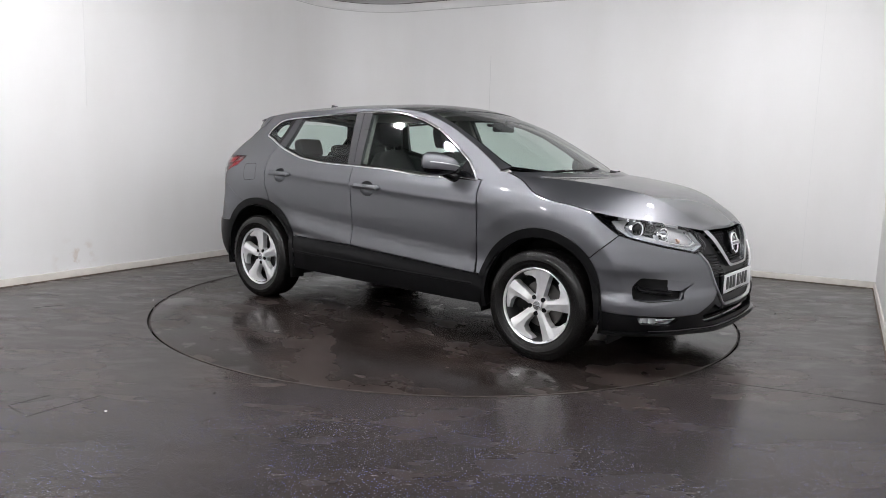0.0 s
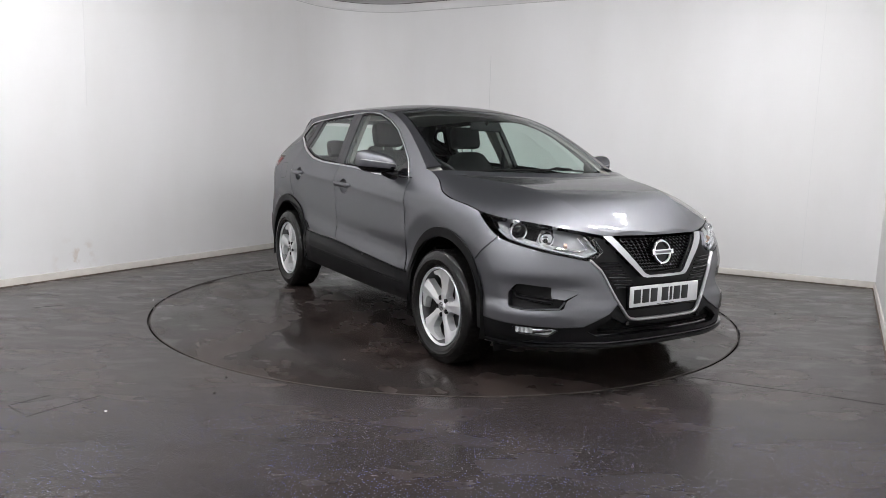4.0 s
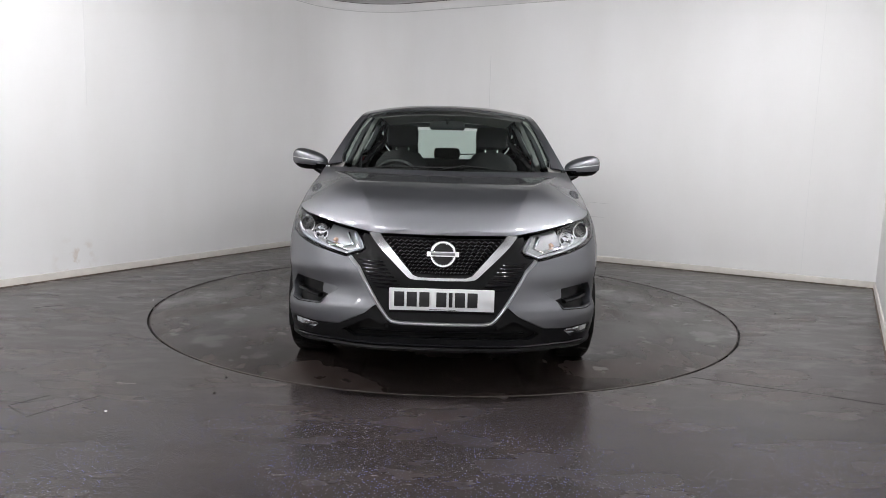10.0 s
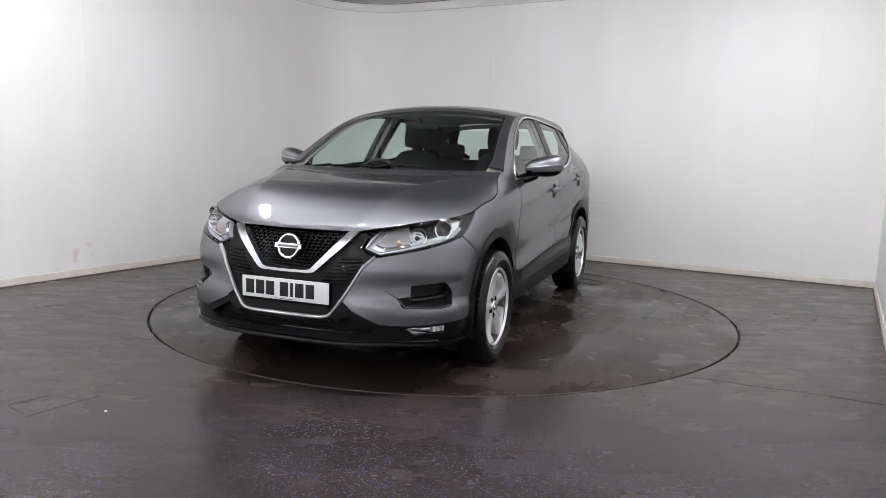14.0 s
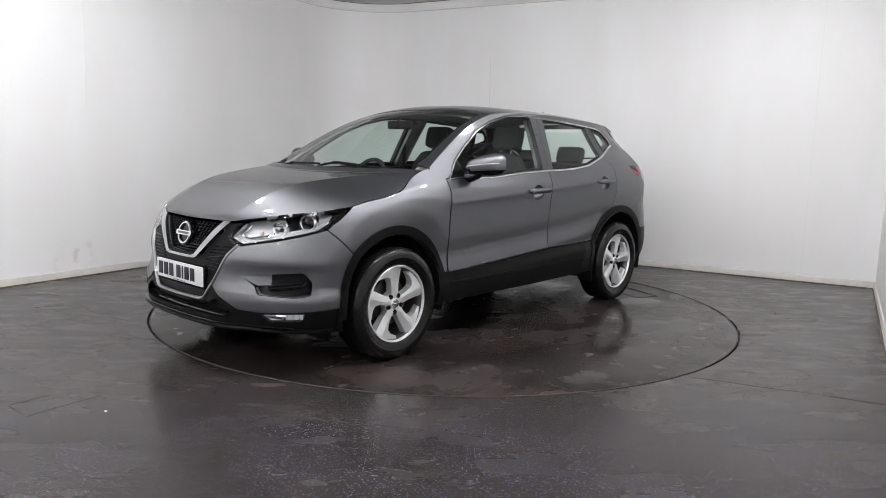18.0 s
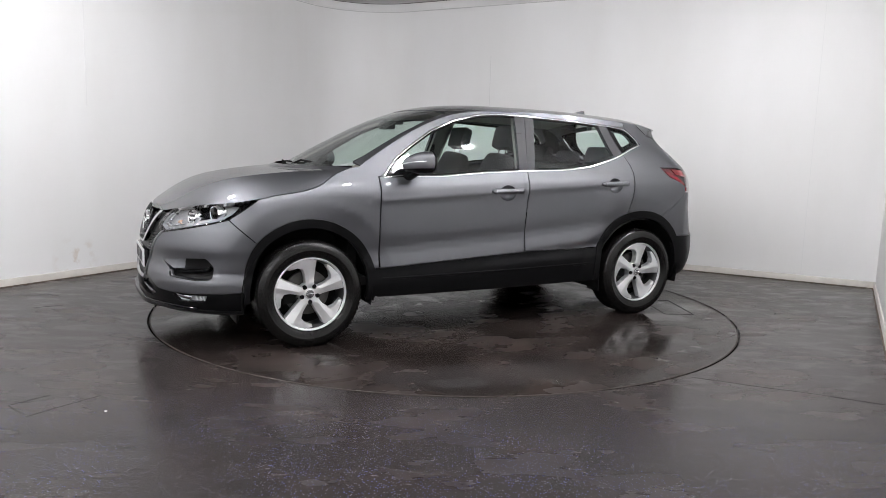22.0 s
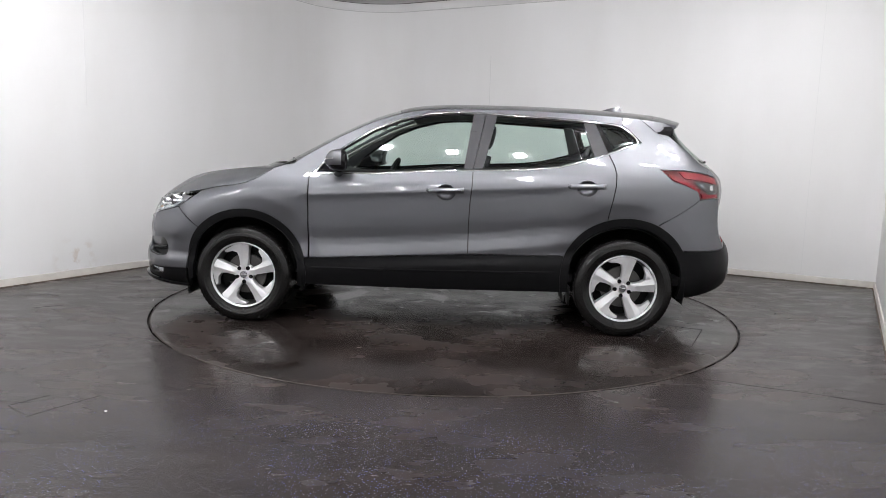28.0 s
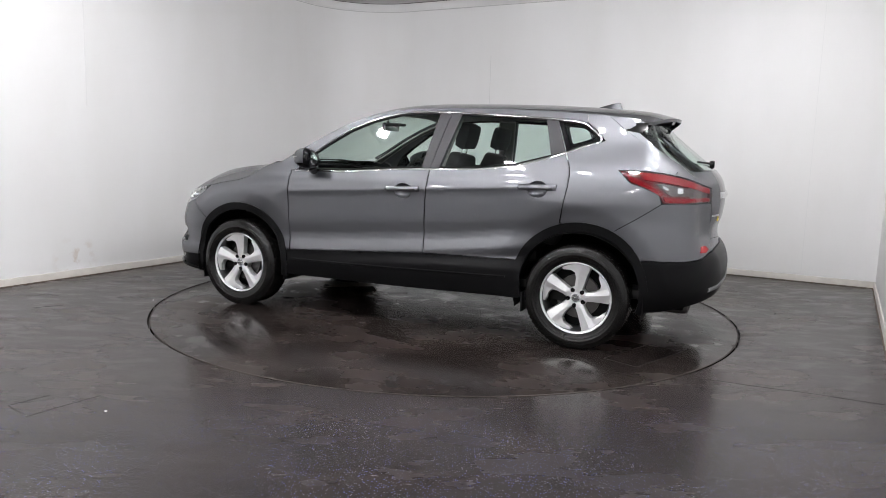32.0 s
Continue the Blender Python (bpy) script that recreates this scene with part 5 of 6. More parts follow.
def build_tail(car):
    T = U_TAIL
    arch = arc_line(1, ARCH_R, 116, 146, 8)
    bumper = [(-1.543, 0.776), (-1.824, 0.953), (-1.845, 0.955), (-2.41, 0.953), (-2.44, 0.90), (-2.47, 0.78), (-2.50, 0.72), (T, 0.70), (T, 0.66), (-2.50, 0.660), (-2.30, 0.648), (-2.16, 0.622), (-2.05, 0.612), (-1.72, 0.610)] + arch[::-1]
    rb = panel("rear_bumper", bumper, PAINT, car, sides="one", lip=0.02)[0]
    low = [(-1.715, 0.606), (-2.05, 0.608), (-2.16, 0.618), (-2.30, 0.644), (-2.50, 0.656), (T, 0.656), (T, 0.40), (-2.4, 0.385), (-2.28, 0.362), (-2.1, 0.330), (-1.82, 0.285), (-1.74, 0.280)] + arc_line(1, ARCH_R, 188, 146, 10)
    lb = panel("rear_valance", low, CLADDING, car, out=0.006, sides="one", lip=0.04, label="black plastic lower rear bumper")[0]
    list(ribbon("skid_strip", [(-2.24, 0.420), (-2.45, 0.435), (T, 0.44)], 0.03, SATIN_DARK, lb, out=0.014, thick=0.02))
    panel("rear_reflector", rounded([(-2.17, 0.655), (-2.21, 0.690), (-2.30, 0.690), (-2.34, 0.668), (-2.26, 0.652)], 0.008), RED, rb, out=0.003, lip=0.006)
    lamp = panel("tail_light", TAIL, RED_DARK, car, out=-0.020, lip=0, label="red and clear wrap-round tail light")
    panel("lens", TAIL, LENS, lamp, out=0.003, lip=0.006, step=0.025)
    panel("upper_reflector", rounded([(-1.655, 1.142), (-1.86, 1.128), (-2.10, 1.093), (-2.40, 1.044), (-2.40, 1.014), (-2.09, 1.052), (-1.86, 1.083), (-1.70, 1.098)], 0.008), RED, lamp, out=-0.006, lip=0.01)
    panel("lower_reflector", rounded([(-1.835, 1.000), (-1.90, 0.992), (-2.39, 0.988), (-2.40, 0.964), (-1.850, 0.967)], 0.008), RED, lamp, out=-0.006, lip=0.01)
    panel("side_reflector", rounded([(-1.585, 1.128), (-1.66, 1.100), (-1.76, 1.060), (-1.83, 1.020), (-1.825, 1.000), (-1.72, 1.050), (-1.615, 1.086)], 0.006), RED, lamp, out=-0.010, lip=0.008)
    panel("clear_cell", rounded([(-1.78, 1.076), (-1.86, 1.074), (-2.09, 1.044), (-2.36, 1.009), (-2.36, 0.999), (-1.90, 1.003), (-1.85, 1.025)], 0.008), SMOKED, lamp, out=-0.012, lip=0.01)
    list(ribbon("indicator_bulb", [(-1.97, 1.020), (-1.97, 1.052)], 0.05, CHROME, lamp, out=-0.006, thick=0.01, step=0.01))
    list(ribbon("reversing_bulb", [(-1.83, 1.060), (-1.87, 1.040)], 0.020, SATIN, lamp, out=-0.006, thick=0.01, step=0.01))
    # tailgate, its window and what sits on it
    edge = [(-1.966, 1.147), (-1.885, 1.195), (-1.688, 1.296), (-1.550, 1.393), (-1.50, 1.43)]
    gate = [(-2.413, 0.960), (-2.443, 0.90), (-2.473, 0.78), (-2.503, 0.723), (T, 0.703), (T, 1.155), (-2.60, 1.155), (-2.34, 1.150), (-2.24, 1.160), (-2.02, 1.215), (-1.80, 1.290), (-1.66, 1.350), (-1.58, 1.415), (-1.50, 1.44)] + edge[::-1] + [(-1.935, 1.130), (-2.09, 1.106), (-2.33, 1.066), (-2.425, 1.048)]
    tg = panel("tailgate", gate, PAINT, car, sides="one", lip=0.015)[0]
    glass = [(T, 1.157), (-2.60, 1.157), (-2.34, 1.152), (-2.24, 1.162), (-2.02, 1.217), (-1.80, 1.292), (-1.66, 1.352), (-1.582, 1.417), (-1.60, 1.44), (T, 1.44)]
    g = panel("rear_window", glass, GLASS_DARK, tg, sides="one", out=-0.004, lip=0.004, step=0.05, label="tinted rear window")[0]
    g.visible_shadow = False
    panel("window_band", [(-2.34, 1.152), (-2.24, 1.162), (-2.02, 1.217), (-1.80, 1.292), (-1.66, 1.352), (-1.582, 1.417), (-1.60, 1.44), (-1.75, 1.44), (-1.90, 1.33), (-2.12, 1.24), (-2.36, 1.19)], GLOSS_BLACK, tg, out=-0.010, lip=0)
    c = skin(np.array(T), np.array(1.19), 0.0)
    sweep = [tuple(skin(np.array(T + y), np.array(z), o)) for y, z, o in ((0.0, 1.195, 0.024), (0.06, 1.20, 0.020), (0.20, 1.205, 0.014), (0.34, 1.212, 0.012))]
    part("rear_wiper", tube(bmesh.new(), sweep, lambda t: 0.010 - 0.004 * t, 6), MATT_BLACK, tg)
    bm = bmesh.new()
    lathe(bm, [(0.0005, 0.0), (0.022, 0.0), (0.026, -0.008), (0.026, -0.03)], 20, Matrix.Translation((c[0] - 0.030, 0, 1.195)) @ Matrix(((0, -1, 0, 0), (1, 0, 0, 0), (0, 0, 1, 0), (0, 0, 0, 1))))
    part("wiper_pivot", bm, MATT_BLACK, tg)
    list(ribbon("tailgate_strip", [(-2.58, 1.00), (T, 0.995)], 0.040, TRIM_CHROME, tg, out=0.014, thick=0.02))
    pb = skin(np.array(T), np.array(0.87), 0.0)[0]
    rp = part("rear_plate", boxed(bmesh.new(), (pb + 0.014, -0.26, 0.83), (pb + 0.022, 0.26, 0.94), 0.003), PLATE_Y, tg, "yellow plate with black bars")
    y = -0.177
    for k, w in enumerate((0.05, 0.05, 0.018, 0.05, 0.05, 0.05, 0.05)):
        part("plate_bar", boxed(bmesh.new(), (pb + 0.0115, y, 0.848), (pb + 0.015, y + w, 0.922), 0.001), INK, rp)
        y += w + (0.012 if k != 3 else 0.034)
    list(ribbon("name_badge", [(-2.47, 0.868), (-2.60, 0.868)], 0.016, CHROME, tg, out=0.004, thick=0.006, sides="left"))
    # dark gap cover behind the spoiler ends
    panel("spoiler_end", [(-1.50, 1.44), (-1.545, 1.398), (-1.62, 1.385), (-1.66, 1.41), (-1.66, 1.45)], GLOSS_BLACK, tg, out=0.004, lip=0.01)


def build_windows(car, front, rear):
    fpane = [(0.80, 1.075), (0.40, 1.083), (0.03, 1.112), (-0.225, 1.122), (-0.275, 1.49), (-0.173, 1.498), (0.054, 1.484), (0.25, 1.436), (0.429, 1.363), (0.604, 1.255), (0.735, 1.162)]
    rpane = [(-0.315, 1.125), (-0.633, 1.137), (-0.855, 1.162), (-1.073, 1.220), (-1.165, 1.250), (-1.075, 1.455), (-0.856, 1.470), (-0.628, 1.482), (-0.40, 1.492)]
    qpane = [(-1.195, 1.268), (-1.30, 1.305), (-1.385, 1.332), (-1.335, 1.388), (-1.278, 1.428), (-1.108, 1.452)]
    for name, shape, owner, g in (("front_window", fpane, front, GLASS), ("rear_side_window", rpane, rear, GLASS), ("quarter_window", qpane, car, GLASS)):
        for ob in panel(name, shape, g, owner, out=-0.007, lip=0.004, step=0.06, label="green-tinted clear side window"):
            ob.visible_shadow = False
    clear = rounded([(-1.220, 1.302), (-1.300, 1.328), (-1.348, 1.348), (-1.312, 1.392), (-1.272, 1.416), (-1.172, 1.424)], 0.02)
    panel("window_band", qpane, GLOSS_BLACK, car, out=-0.016, lip=0.02, step=0.05, holes=(clear,), label="black band round the small rear pane")
    # black frames between the panes
    bpost = [(-0.205, 1.116), (-0.268, 1.116), (-0.345, 1.502), (-0.262, 1.504)]
    bpost2 = [(-0.272, 1.116), (-0.335, 1.118), (-0.425, 1.500), (-0.350, 1.502)]
    cpost = [(-1.098, 1.222), (-1.188, 1.252), (-1.100, 1.462), (-1.022, 1.468)]
    cpost2 = [(-1.192, 1.254), (-1.222, 1.268), (-1.130, 1.458), (-1.104, 1.462)]
    panel("door_frame", bpost, POST_BLACK, front, out=-0.001, lip=0.03, step=0.05)
    panel("door_frame", bpost2, POST_BLACK, rear, out=-0.001, lip=0.03, step=0.05)
    panel("door_frame", cpost, POST_BLACK, rear, out=-0.002, lip=0.03, step=0.05)
    panel("window_frame", cpost2, GLOSS_BLACK, car, out=-0.002, lip=0.03, step=0.05)
    # black rubber round the whole opening, then the bright line
    list(ribbon("window_seal", [(u, z - 0.012) for u, z in DLO_TOP], 0.018, MATT_BLACK, car, out=-0.002, thick=0.02))
    list(ribbon("window_seal", [(u, z + 0.010) for u, z in BELT], 0.014, MATT_BLACK, car, out=-0.002, thick=0.02))
    loop = BELT[::-1] + [(0.835, 1.062)] + DLO_TOP[:-1] + [(-1.392, 1.352)]
    list(ribbon("window_trim", rounded(loop, 0.015, 3), 0.015, TRIM_CHROME, car, out=0.005, thick=0.012, closed=True, label="chrome strip round the side windows"))
    # corner cover that carries the mirror
    panel("mirror_corner", [(0.80, 1.072), (0.66, 1.076), (0.70, 1.18), (0.735, 1.165)], GLOSS_BLACK, front, out=-0.003, lip=0.01)
    for sgn, d in ((1, front[0]), (-1, front[1])):
        mirror_unit(d, sgn)


def mirror_unit(door, sgn):
    """Door mirror: painted cap, dark foot, bright glass."""
    base = new("door_mirror")
    base.parent = door
    c = Vector((0.612, 0.955 * sgn, 1.152))

    def blob(sx, sy, sz, power, keep, shift=(0, 0, 0)):
        bm = bmesh.new()
        rows = []
        for i in range(17):
            a = -math.pi / 2 + math.pi * i / 16
            row = []
            for k in range(32):
                b = 2 * math.pi * k / 32
                v = [math.cos(a) * math.cos(b), math.cos(a) * math.sin(b), math.sin(a)]
                v = [math.copysign(abs(t) ** power, t) for t in v]
                x, y, z = v[0] * sx, v[1] * sy, v[2] * sz
                if x < 0:
                    x *= 0.42
                z *= 1 - 0.22 * (v[1] * -1)
                z += 0.016 * v[1]
                x -= 0.022 * v[1]
                row.append(bm.verts.new((c.x + x + shift[0], c.y + sgn * (y + shift[1]), c.z + z + shift[2])))
            rows.append(row)
        for p, q in zip(rows, rows[1:]):
            for k in range(32):
                n = (k + 1) % 32
                bm.faces.new((p[k], p[n], q[n], q[k]))
        bmesh.ops.remove_doubles(bm, verts=bm.verts, dist=1e-6)
        bmesh.ops.recalc_face_normals(bm, faces=bm.faces)
        if keep:
            gone = [f for f in bm.faces if not keep(f.calc_center_median())]
            bmesh.ops.delete(bm, geom=gone, context="FACES")
        return bm
    part("mirror_cap", blob(0.112, 0.126, 0.070, 0.80, lambda p: p.z > c.z - 0.030 and p.x > c.x - 0.014), PAINT, base, "painted mirror cap")
    part("mirror_body", blob(0.109, 0.123, 0.067, 0.80, None), GLOSS_BLACK, base)
    line = []
    for k in range(13):
        b = radians(-52 + 118 * k / 12)
        v = [math.copysign(abs(t) ** 0.8, t) for t in (math.cos(b), math.sin(b))]
        line.append((c.x + 0.112 * v[0] - 0.022 * v[1], c.y + sgn * 0.126 * v[1], c.z + 0.016 * v[1] + 0.004))
    part("indicator", tube(bmesh.new(), line, 0.0032, 6), LAMP_SILVER, base, "thin indicator strip")
    part("mirror_glass", blob(0.112, 0.106, 0.062, 0.80, lambda p: p.x < c.x - 0.030), MIRROR, base)
    part("mirror_foot", tube(bmesh.new(), [(0.66, 0.82 * sgn, 1.070), (0.65, 0.86 * sgn, 1.078), (0.635, 0.91 * sgn, 1.100)], lambda t: 0.036 - 0.008 * t, 12), GLOSS_BLACK, base)


# ---------------------------------------------------------------- wheels
def build_wheel(car):
    wheel = new("wheel")
    wheel.parent = car
    bm = bmesh.new()
    lathe(bm, [(0.228, -0.085), (0.235, -0.096), (0.262, -0.107), (0.292, -0.110), (0.317, -0.102), (0.329, -0.089), (0.3340, -0.076), (0.335, -0.03), (0.335, 0.03), (0.3340, 0.076), (0.329, 0.089), (0.317, 0.102),
               (0.306, 0.1045), (0.304, 0.1065), (0.292, 0.110), (0.277, 0.1105), (0.275, 0.109), (0.262, 0.107), (0.240, 0.098), (0.228, 0.086)], 72)
    tyre = part("tyre", bm, RUBBER, wheel, "black road tyre")
    bm = bmesh.new()
    n = 64
    for k in range(n):
        for y0, y1, off in ((-0.085, -0.036, 0.5), (0.036, 0.085, 0), (-0.030, 0.030, 0.25)):
            a = 2 * math.pi * (k + off) / n
            boxed(bm, (-0.011, y0, 0.3335), (0.011, y1, 0.3352), 0, Matrix.Rotation(a, 4, "Y"))
    part("tread", bm, RUBBER, tyre, smooth=False)["kind"] = "stuff"
    bm = bmesh.new()
    lathe(bm, [(0.2235, 0.080), (0.2285, 0.088), (0.231, 0.094), (0.2275, 0.097), (0.2205, 0.094), (0.2175, 0.084)], 72)
    part("rim", bm, ALLOY, wheel, "bright alloy rim")
    bm = bmesh.new()
    lathe(bm, [(0.2195, 0.086), (0.2125, 0.072), (0.205, 0.03), (0.200, -0.08)], 72)
    part("rim_barrel", bm, ALLOY_DARK, wheel)
    # five broad spokes, each a bright face with a darker slanted flank
    hub_y, rim_y = 0.070, 0.082
    for k in range(5):
        turn = Matrix.Rotation(2 * math.pi * k / 5 - radians(90), 4, "Y")
        polar = [(.046, 40), (.046, -40), (.080, -17), (.125, -12.5), (.162, -14), (.182, -23), (.196, -37), (.2205, -39), (.2205, -12), (.2205, 13), (.168, 14), (.115, 17), (.080, 21)]
        face = [(r * math.cos(radians(a)), r * math.sin(radians(a))) for r, a in polar]
        bm = bmesh.new()
        def y_at(x, z):
            r = math.hypot(x, z)
            return hub_y + (rim_y - hub_y) * max(0, (r - 0.04) / 0.18) ** 1.5
        topv = [bm.verts.new((x, y_at(x, z) - (0.005 if i in (9, 10, 11) else 0.008 if i in (6, 7) else 0), z)) for i, (x, z) in enumerate(face)]
        spine = [bm.verts.new((r, y_at(r, 0) + 0.005, -0.006)) for r in (0.075, 0.12, 0.165, 0.217)]
        low = [bm.verts.new((x * (1 - 0.02), y_at(x, z) - 0.045, z * 1.12)) for x, z in face]
        m = len(face)
        t, q = topv, spine
        for f in ((t[0], t[1], q[0]), (t[1], t[2], q[0]), (t[2], t[3], q[1], q[0]), (t[3], t[4], q[2], q[1]), (t[4], t[5], t[8], q[2]), (t[5], t[6], t[7], t[8]),
                  (t[8], q[3], q[2]), (t[8], t[9], q[3]), (t[9], t[10], q[2], q[3]), (t[10], t[11], q[1], q[2]), (t[11], t[12], q[0], q[1]), (t[12], t[0], q[0])):
            bm.faces.new(f)
        for i in range(m):
            j = (i + 1) % m
            bm.faces.new((topv[i], low[i], low[j], topv[j]))
        bmesh.ops.recalc_face_normals(bm, faces=bm.faces)
        for v in bm.verts:
            v.co = turn @ v.co
        me = part("spoke", bm, ALLOY, wheel, smooth=False)
    bm = bmesh.new()
    lathe(bm, [(0.0005, 0.078), (0.028, 0.078), (0.031, 0.075), (0.033, 0.068), (0.062, 0.066), (0.068, 0.060), (0.070, 0.02)], 40)
    part("hub", bm, ALLOY, wheel)
    bm = bmesh.new()
    lathe(bm, [(0.0005, 0.0825), (0.020, 0.0825), (0.026, 0.079)], 28)
    part("centre_cap", bm, SATIN_DARK, wheel)
    bm = bmesh.new()
    lathe(bm, [(0.016, 0.0825), (0.017, 0.0845), (0.021, 0.0845), (0.022, 0.081)], 28)
    boxed(bm, (-0.025, 0.0815, -0.004), (0.025, 0.0850, 0.004), 0.001)
    part("cap_emblem", bm, CHROME, wheel)
    for k in range(5):
        a = 2 * math.pi * (k + 0.5) / 5 - radians(90)
        bm = bmesh.new()
        m = Matrix.Translation((0.052 * math.cos(a), 0, -0.052 * math.sin(a)))
        lathe(bm, [(0.0005, 0.0765), (0.0075, 0.0765), (0.009, 0.0745), (0.0135, 0.0755), (0.0155, 0.066)], 14, m)
        part("wheel_nut", bm, GLOSS_BLACK, wheel)
    bm = bmesh.new()
    lathe(bm, [(0.06, 0.02), (0.065, 0.012), (0.142, 0.012), (0.142, -0.012), (0.06, -0.012)], 48)
    part("brake_disc", bm, STEEL, wheel)
    bm = bmesh.new()
    boxed(bm, (0.075, -0.03, -0.06), (0.165, 0.035, 0.06), 0.012)
    part("brake_caliper", bm, MATT_BLACK, wheel)
    bm = bmesh.new()
    lathe(bm, [(0.0005, -0.03), (0.205, -0.03), (0.205, -0.10), (0.0005, -0.10)], 40)
    part("wheel_back", bm, MATT_BLACK, wheel)
    return wheel


# ---------------------------------------------------------------- cabin and underside
def soft_box(lo, hi, bevel, m=None, bulge=0.0):
    bm = bmesh.new()
    boxed(bm, lo, hi, bevel, m)
    return bm


def build_seat(car, x, y, recline=14):
    seat = new("front_seat")
    seat.parent = car
    part("cushion", soft_box((x - 0.22, y - 0.25, 0.50), (x + 0.28, y + 0.25, 0.68), 0.06), FABRIC, seat)
    m = Matrix.Translation((x - 0.22, y, 0.62)) @ pose(0, 0, 0, 0, -recline, 0)
    bm = bmesh.new()
    prof = [(0.24, 0.0), (0.25, 0.15), (0.245, 0.35), (0.215, 0.52), (0.15, 0.60), (0.10, 0.615)]
    rows = []
    for w, h in prof:
        row = []
        for k in range(20):
            a = 2 * math.pi * k / 20
            cx, cy = math.cos(a), math.sin(a)
            row.append(bm.verts.new(m @ Vector((0.085 * math.copysign(abs(cx) ** 0.6, cx) * (1 - 0.3 * h), w * math.copysign(abs(cy) ** 0.6, cy), h))))
        rows.append(row)
    for a, c in zip(rows, rows[1:]):
        for k in range(20):
            bm.faces.new((a[k], a[(k + 1) % 20], c[(k + 1) % 20], c[k]))
    bm.faces.new(rows[0][::-1])
    bm.faces.new(rows[-1])
    part("backrest", bm, FABRIC, seat)
    bm = bmesh.new()
    boxed(bm, (-0.055, -0.130, 0.655), (0.05, 0.130, 0.845), 0.052, m)
    part("headrest", bm, FABRIC, seat)
    bm = bmesh.new()
    for s in (-0.05, 0.05):
        tube(bm, [m @ Vector((0, s, 0.58)), m @ Vector((0, s, 0.70))], 0.006, 8)
    part("headrest_post", bm, CHROME, seat)


def build_cabin(car):
    for y in (0.37, -0.37):
        build_seat(car, 0.04, y)
    bench = new("rear_seat")
    bench.parent = car
    part("cushion", soft_box((-1.00, -0.64, 0.50), (-0.48, 0.64, 0.70), 0.06), FABRIC, bench)
    part("backrest", soft_box((-0.09, -0.64, 0.0), (0.09, 0.64, 0.54), 0.06, Matrix.Translation((-1.02, 0, 0.64)) @ pose(0, 0, 0, 0, -22, 0)), FABRIC, bench)
    for y in (0.40, 0.0, -0.40):
        part("headrest", soft_box((-0.05, -0.125, 0.55), (0.045, 0.125, 0.70 if y else 0.66), 0.04, Matrix.Translation((-1.02, y, 0.64)) @ pose(0, 0, 0, 0, -20, 0)), FABRIC, bench)
    # dashboard with a brow over the dials
    bm = bmesh.new()
    rows = []
    for x, z in ((1.18, 1.06), (0.98, 1.062), (0.80, 1.055), (0.66, 1.03), (0.58, 0.98), (0.56, 0.90), (0.62, 0.72), (0.72, 0.55)):
        rows.append([bm.verts.new((x, y, z - 0.03 * (abs(y) / 0.72) ** 2 + (0.035 * math.exp(-((y + 0.37) / 0.17) ** 2) if 0.6 < x < 0.9 else 0))) for y in np.linspace(-0.74, 0.74, 25)])
    for a, c in zip(rows, rows[1:]):
        for k in range(24):
            bm.faces.new((a[k], a[k + 1], c[k + 1], c[k]))
    part("dashboard", bm, TRIM_DARK, car)
    part("centre_screen", soft_box((0.545, -0.14, 0.86), (0.575, 0.14, 1.00), 0.008), GLOSS_BLACK, car)
    wheel = new("steering_wheel")
    wheel.parent = car
    m = Matrix.Translation((0.46, -0.37, 0.985)) @ pose(0, 0, 0, 0, 66, 0)
    bm = bmesh.new()
    tube(bm, [m @ Vector((0.185 * math.cos(a), 0.185 * math.sin(a), 0)) for a in (2 * math.pi * k / 32 for k in range(32))], 0.016, 8, closed=True)
    part("wheel_rim", bm, TRIM_DARK, wheel)
    part("airbag_cover", soft_box((-0.07, -0.085, -0.04), (0.085, 0.085, 0.01), 0.02, m), TRIM_DARK, wheel)
    for a in (90, -90, 0):
        part("wheel_spoke", soft_box((0.05, -0.022, -0.02), (0.18, 0.022, -0.004), 0.006, m @ pose(0, 0, 0, 0, 0, a)), SATIN_DARK if a else TRIM_DARK, wheel)
    part("steering_column", tube(bmesh.new(), [m @ Vector((0, 0, -0.02)), m @ Vector((0.0, 0, -0.28))], 0.04, 12), TRIM_DARK, wheel)
    mir = new("rear_view_mirror")
    mir.parent = car
    part("mirror_shell", soft_box((0.45, -0.125, 1.385), (0.485, 0.125, 1.45), 0.014), GLOSS_BLACK, mir)
    part("mirror_stem", tube(bmesh.new(), [(0.475, 0, 1.43), (0.50, 0, 1.465)], 0.012, 8), MATT_BLACK, mir)
    part("sensor_housing", soft_box((0.36, -0.07, 1.425), (0.45, 0.07, 1.448), 0.01), MATT_BLACK, mir)
    # inner door skins, pillars and the tub that closes the cabin below the windows
    panel("door_card", [(0.82, 0.42), (-0.78, 0.42), (-0.82, 0.66), (-0.98, 0.86), (-1.20, 0.94), (-1.20, 1.19), (-1.06, 1.185), (-0.85, 1.135), (-0.26, 1.10), (0.40, 1.06), (0.98, 1.04), (0.98, 0.80), (0.85, 0.70)], TRIM_DARK, car, out=-0.075, lip=0.03, step=0.06)
    panel("inner_pillar", [(-0.215, 1.11), (-0.335, 1.11), (-0.415, 1.50), (-0.275, 1.50)], TRIM_PALE2, car, out=-0.05, lip=0.03, step=0.06)
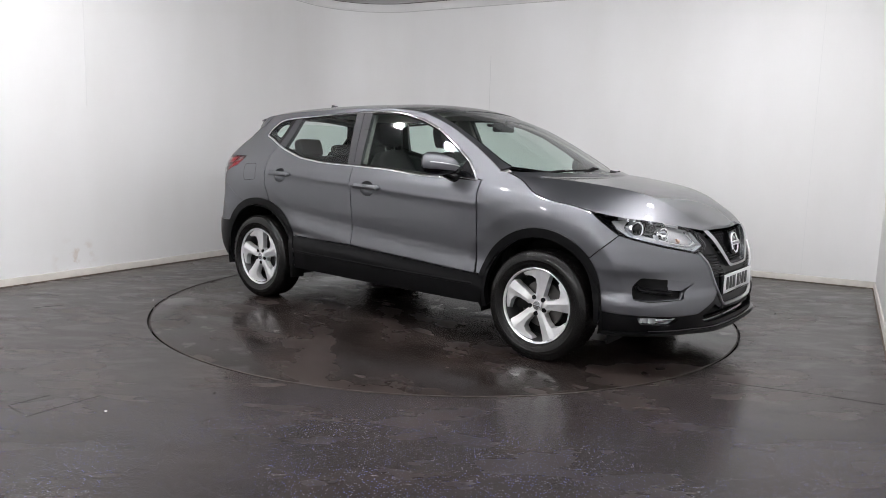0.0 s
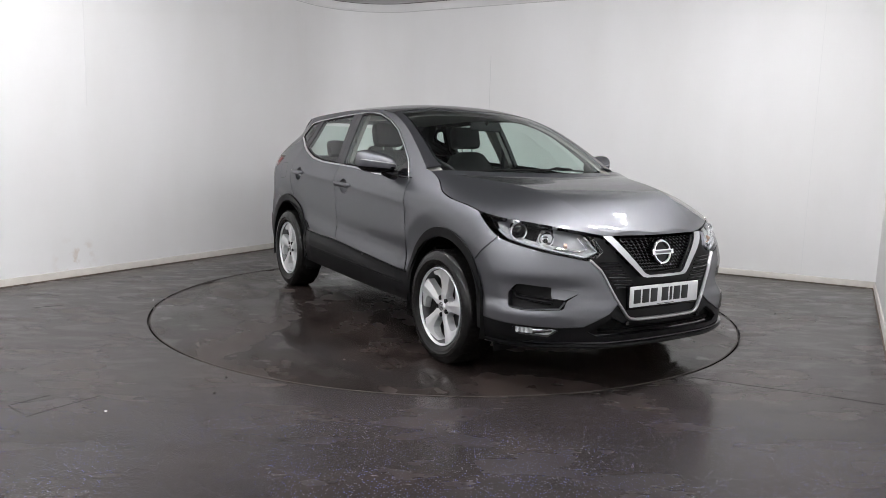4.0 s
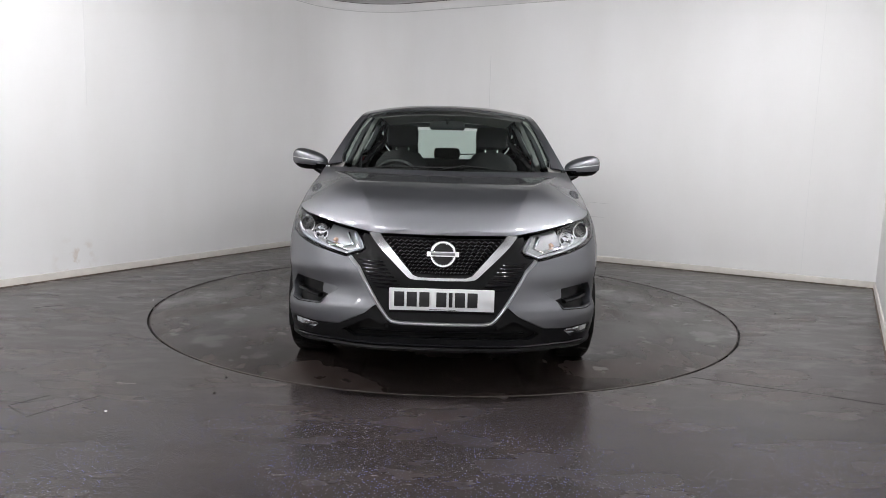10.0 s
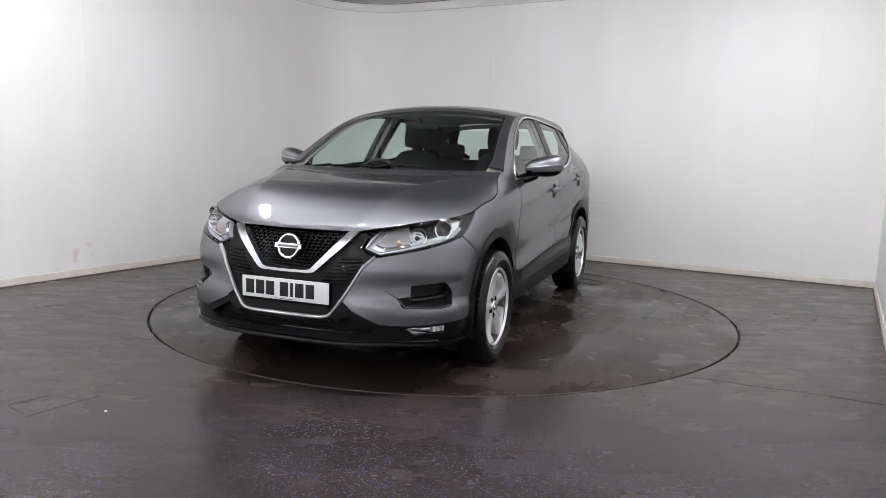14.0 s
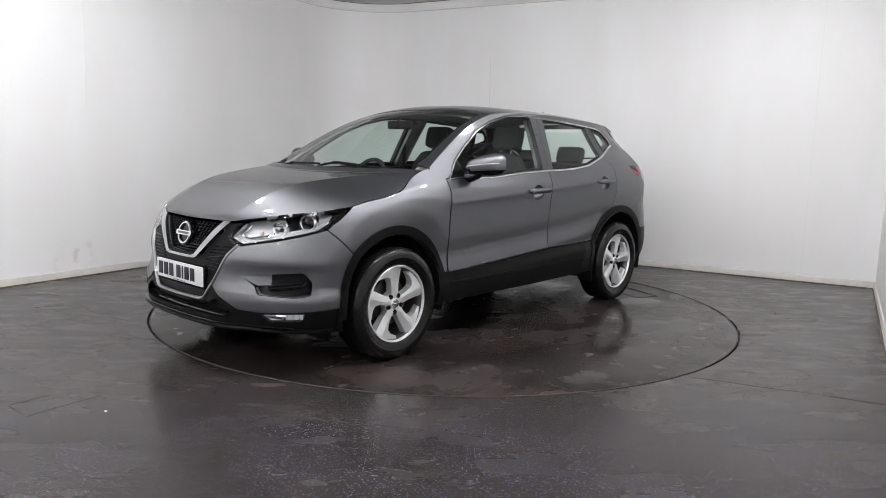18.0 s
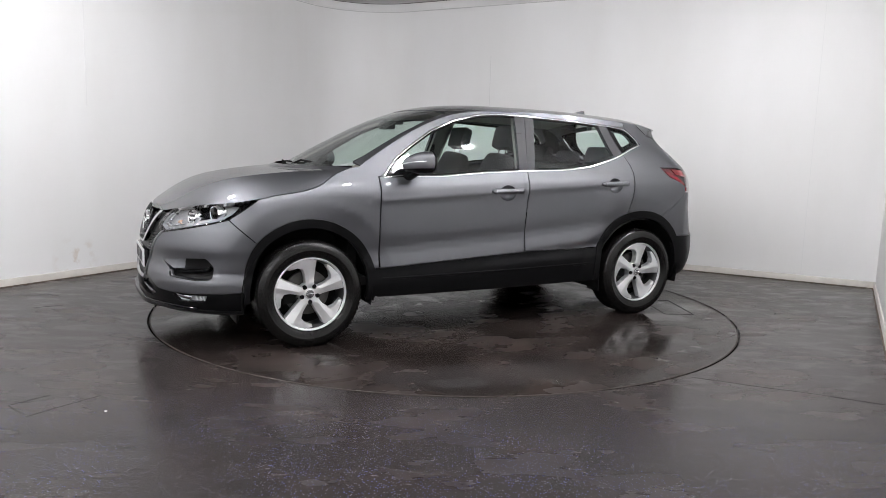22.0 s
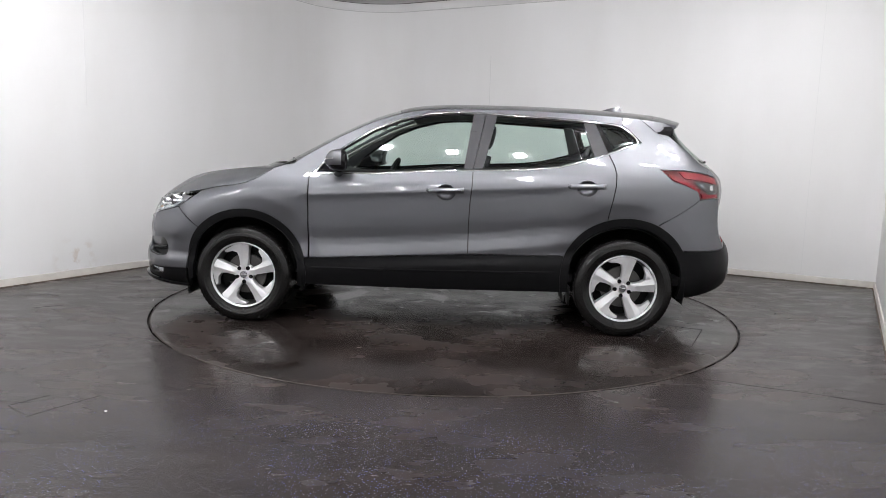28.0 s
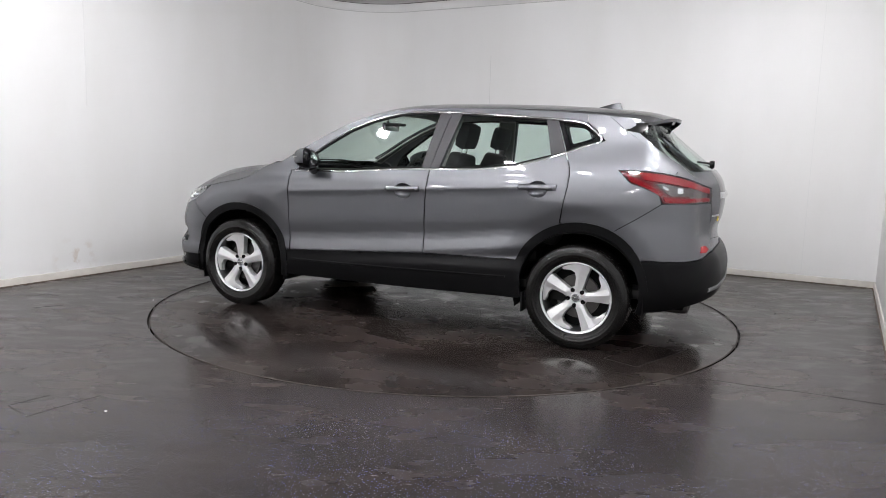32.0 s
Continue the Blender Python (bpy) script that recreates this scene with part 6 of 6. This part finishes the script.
    panel("inner_pillar", [(-1.17, 1.19), (-1.40, 1.20), (-1.66, 1.24), (-1.50, 1.42), (-1.38, 1.47), (-1.36, 1.45), (-1.44, 1.345), (-1.24, 1.225)], TRIM_DARK, car, out=-0.05, lip=0.02, step=0.06)
    for sgn in (1, -1):
        part("belt_webbing", boxed(bmesh.new(), (-0.285, sgn * 0.70 - 0.003, 0.75), (-0.24, sgn * 0.70 + 0.003, 1.38), 0.0), FABRIC, car)
    part("parcel_shelf", soft_box((-1.78, -0.62, 1.08), (-1.14, 0.62, 1.10), 0.01), TRIM_DARK, car)
    part("cabin_floor", soft_box((-1.90, -0.72, 0.34), (1.05, 0.72, 0.40), 0.01), TRIM_DARK, car)
    part("firewall", soft_box((0.98, -0.74, 0.36), (1.04, 0.74, 1.04), 0.01), MATT_BLACK, car)
    # underside, arch liners, engine bay and exhaust
    under = part("underbody", soft_box((-1.95, -0.50, 0.25), (1.98, 0.50, 0.35), 0.02), MATT_BLACK, car, "dark plastic underbody")
    part("sill_beam", soft_box((-0.86, -0.79, 0.30), (0.86, 0.79, 0.42), 0.03), MATT_BLACK, under)
    part("engine_bay_cover", soft_box((1.06, -0.50, 0.33), (2.02, 0.50, 0.80), 0.05), MATT_BLACK, under)
    part("boot_tub", soft_box((-1.95, -0.52, 0.33), (-1.00, 0.52, 1.05), 0.05), MATT_BLACK, under)
    part("silencer", soft_box((-1.98, -0.45, 0.215), (-1.72, 0.45, 0.32), 0.04), STEEL, under)
    part("exhaust_pipe", tube(bmesh.new(), [(0.9, -0.12, 0.21), (-0.9, -0.16, 0.21), (-1.75, -0.30, 0.25)], 0.028, 10), STEEL, under)
    for sgn in (1, -1):
        part("air_deflector", soft_box((1.745, sgn * 0.68 - 0.10, 0.165), (1.758, sgn * 0.68 + 0.10, 0.27), 0.004), CLADDING, under)
        part("mud_flap", soft_box((-0.965, sgn * 0.77 - 0.06, 0.20), (-0.952, sgn * 0.77 + 0.07, 0.33), 0.004), CLADDING, under)
    for x in (1.323, -1.323):
        part("axle", tube(bmesh.new(), [(x, -0.72, 0.335), (x, 0.72, 0.335)], 0.03, 10), MATT_BLACK, under)
    for sgn in (1, -1):
        for w in (0, 1):
            x, z = WHEELS[w]
            bm = bmesh.new()
            rows = []
            for y, r in ((0.862, 0.414), (0.80, 0.425), (0.60, 0.425), (0.52, 0.41)):
                rows.append([bm.verts.new((x + r * math.cos(a), sgn * y, z + r * math.sin(a))) for a in np.linspace(radians(-14), radians(194), 30)])
            for a, c in zip(rows, rows[1:]):
                for k in range(29):
                    bm.faces.new((a[k], a[k + 1], c[k + 1], c[k]))
            bm.faces.new(rows[-1])
            part("arch_liner", bm, MATT_BLACK, car)
    panel("inner_shell", [(0.90, 0.50), (0.90, 1.04), (1.18, 1.02), (1.36, 0.93), (1.60, 0.87), (1.70, 0.80), (1.66, 0.70)] + arc_line(0, 0.44, 45, 160, 14), MATT_BLACK, car, out=-0.035, lip=0.0, step=0.06)
    panel("inner_shell", [(1.70, 0.30), (1.72, 0.62), (1.80, 0.76), (2.35, 0.67), (2.45, 0.60), (2.52, 0.45), (2.40, 0.36), (2.30, 0.30)], MATT_BLACK, car, out=-0.065, lip=0.0, step=0.06)
    panel("inner_shell", [(-1.22, 0.86), (-1.24, 1.14), (-1.45, 1.25), (-1.9, 1.16), (-2.30, 1.0), (U_TAIL, 0.95), (U_TAIL, 0.34), (-1.80, 0.32)] + arc_line(1, 0.455, 165, 80, 14), MATT_BLACK, car, out=-0.06, lip=0.0, step=0.06)


def build_car():
    car = new("car")
    tagged(car, "dark grey metallic family crossover with alloy wheels on the turntable", "car")
    build_shell(car)
    build_cabin(car)
    wheel = build_wheel(car)
    spots = [(1.323, 0.780, 2), (-1.323, 0.772, -10), (1.323, -0.780, -9), (-1.323, -0.772, 3)]
    for i, (x, y, spin) in enumerate(spots):
        flip = 0 if y > 0 else 180
        m = pose(x, y, 0.335, 0, 0, flip) @ pose(0, 0, 0, 0, spin, 0)
        if i == 0:
            wheel.matrix_basis = m
        else:
            copy_thing(wheel, m)
    return car


SATIN_DARK = plain("dark_satin", (0.20, 0.20, 0.21), 0.30, metal=0.9)
TRIM_PALE2 = plain("grey_pillar_trim", (0.20, 0.20, 0.19), 0.7, grain=0.08, scale=120)
LAMP_WHITE = plain("white_light_guide", (0.30, 0.31, 0.33), 0.2, coat=0.5)
RED_DARK = plain("dark_red_housing", (0.10, 0.004, 0.007), 0.15, coat=0.5)
SMOKED = plain("smoked_reflector", (0.11, 0.085, 0.085), 0.22, metal=0.8)

build_room()
build_floor_details()
build_lamps()
table = build_turntable()
car = build_car()


def motions():
    rows, spin = [], []
    for t, a in TURN:
        turn = pose(0, 0, 0, 0, 0, a)
        spin.append((t, turn))
        rows.append((t, turn @ pose(-AXIS[0], -AXIS[1], 0)))
    walk(table, spin)
    walk(car, rows)


motions()
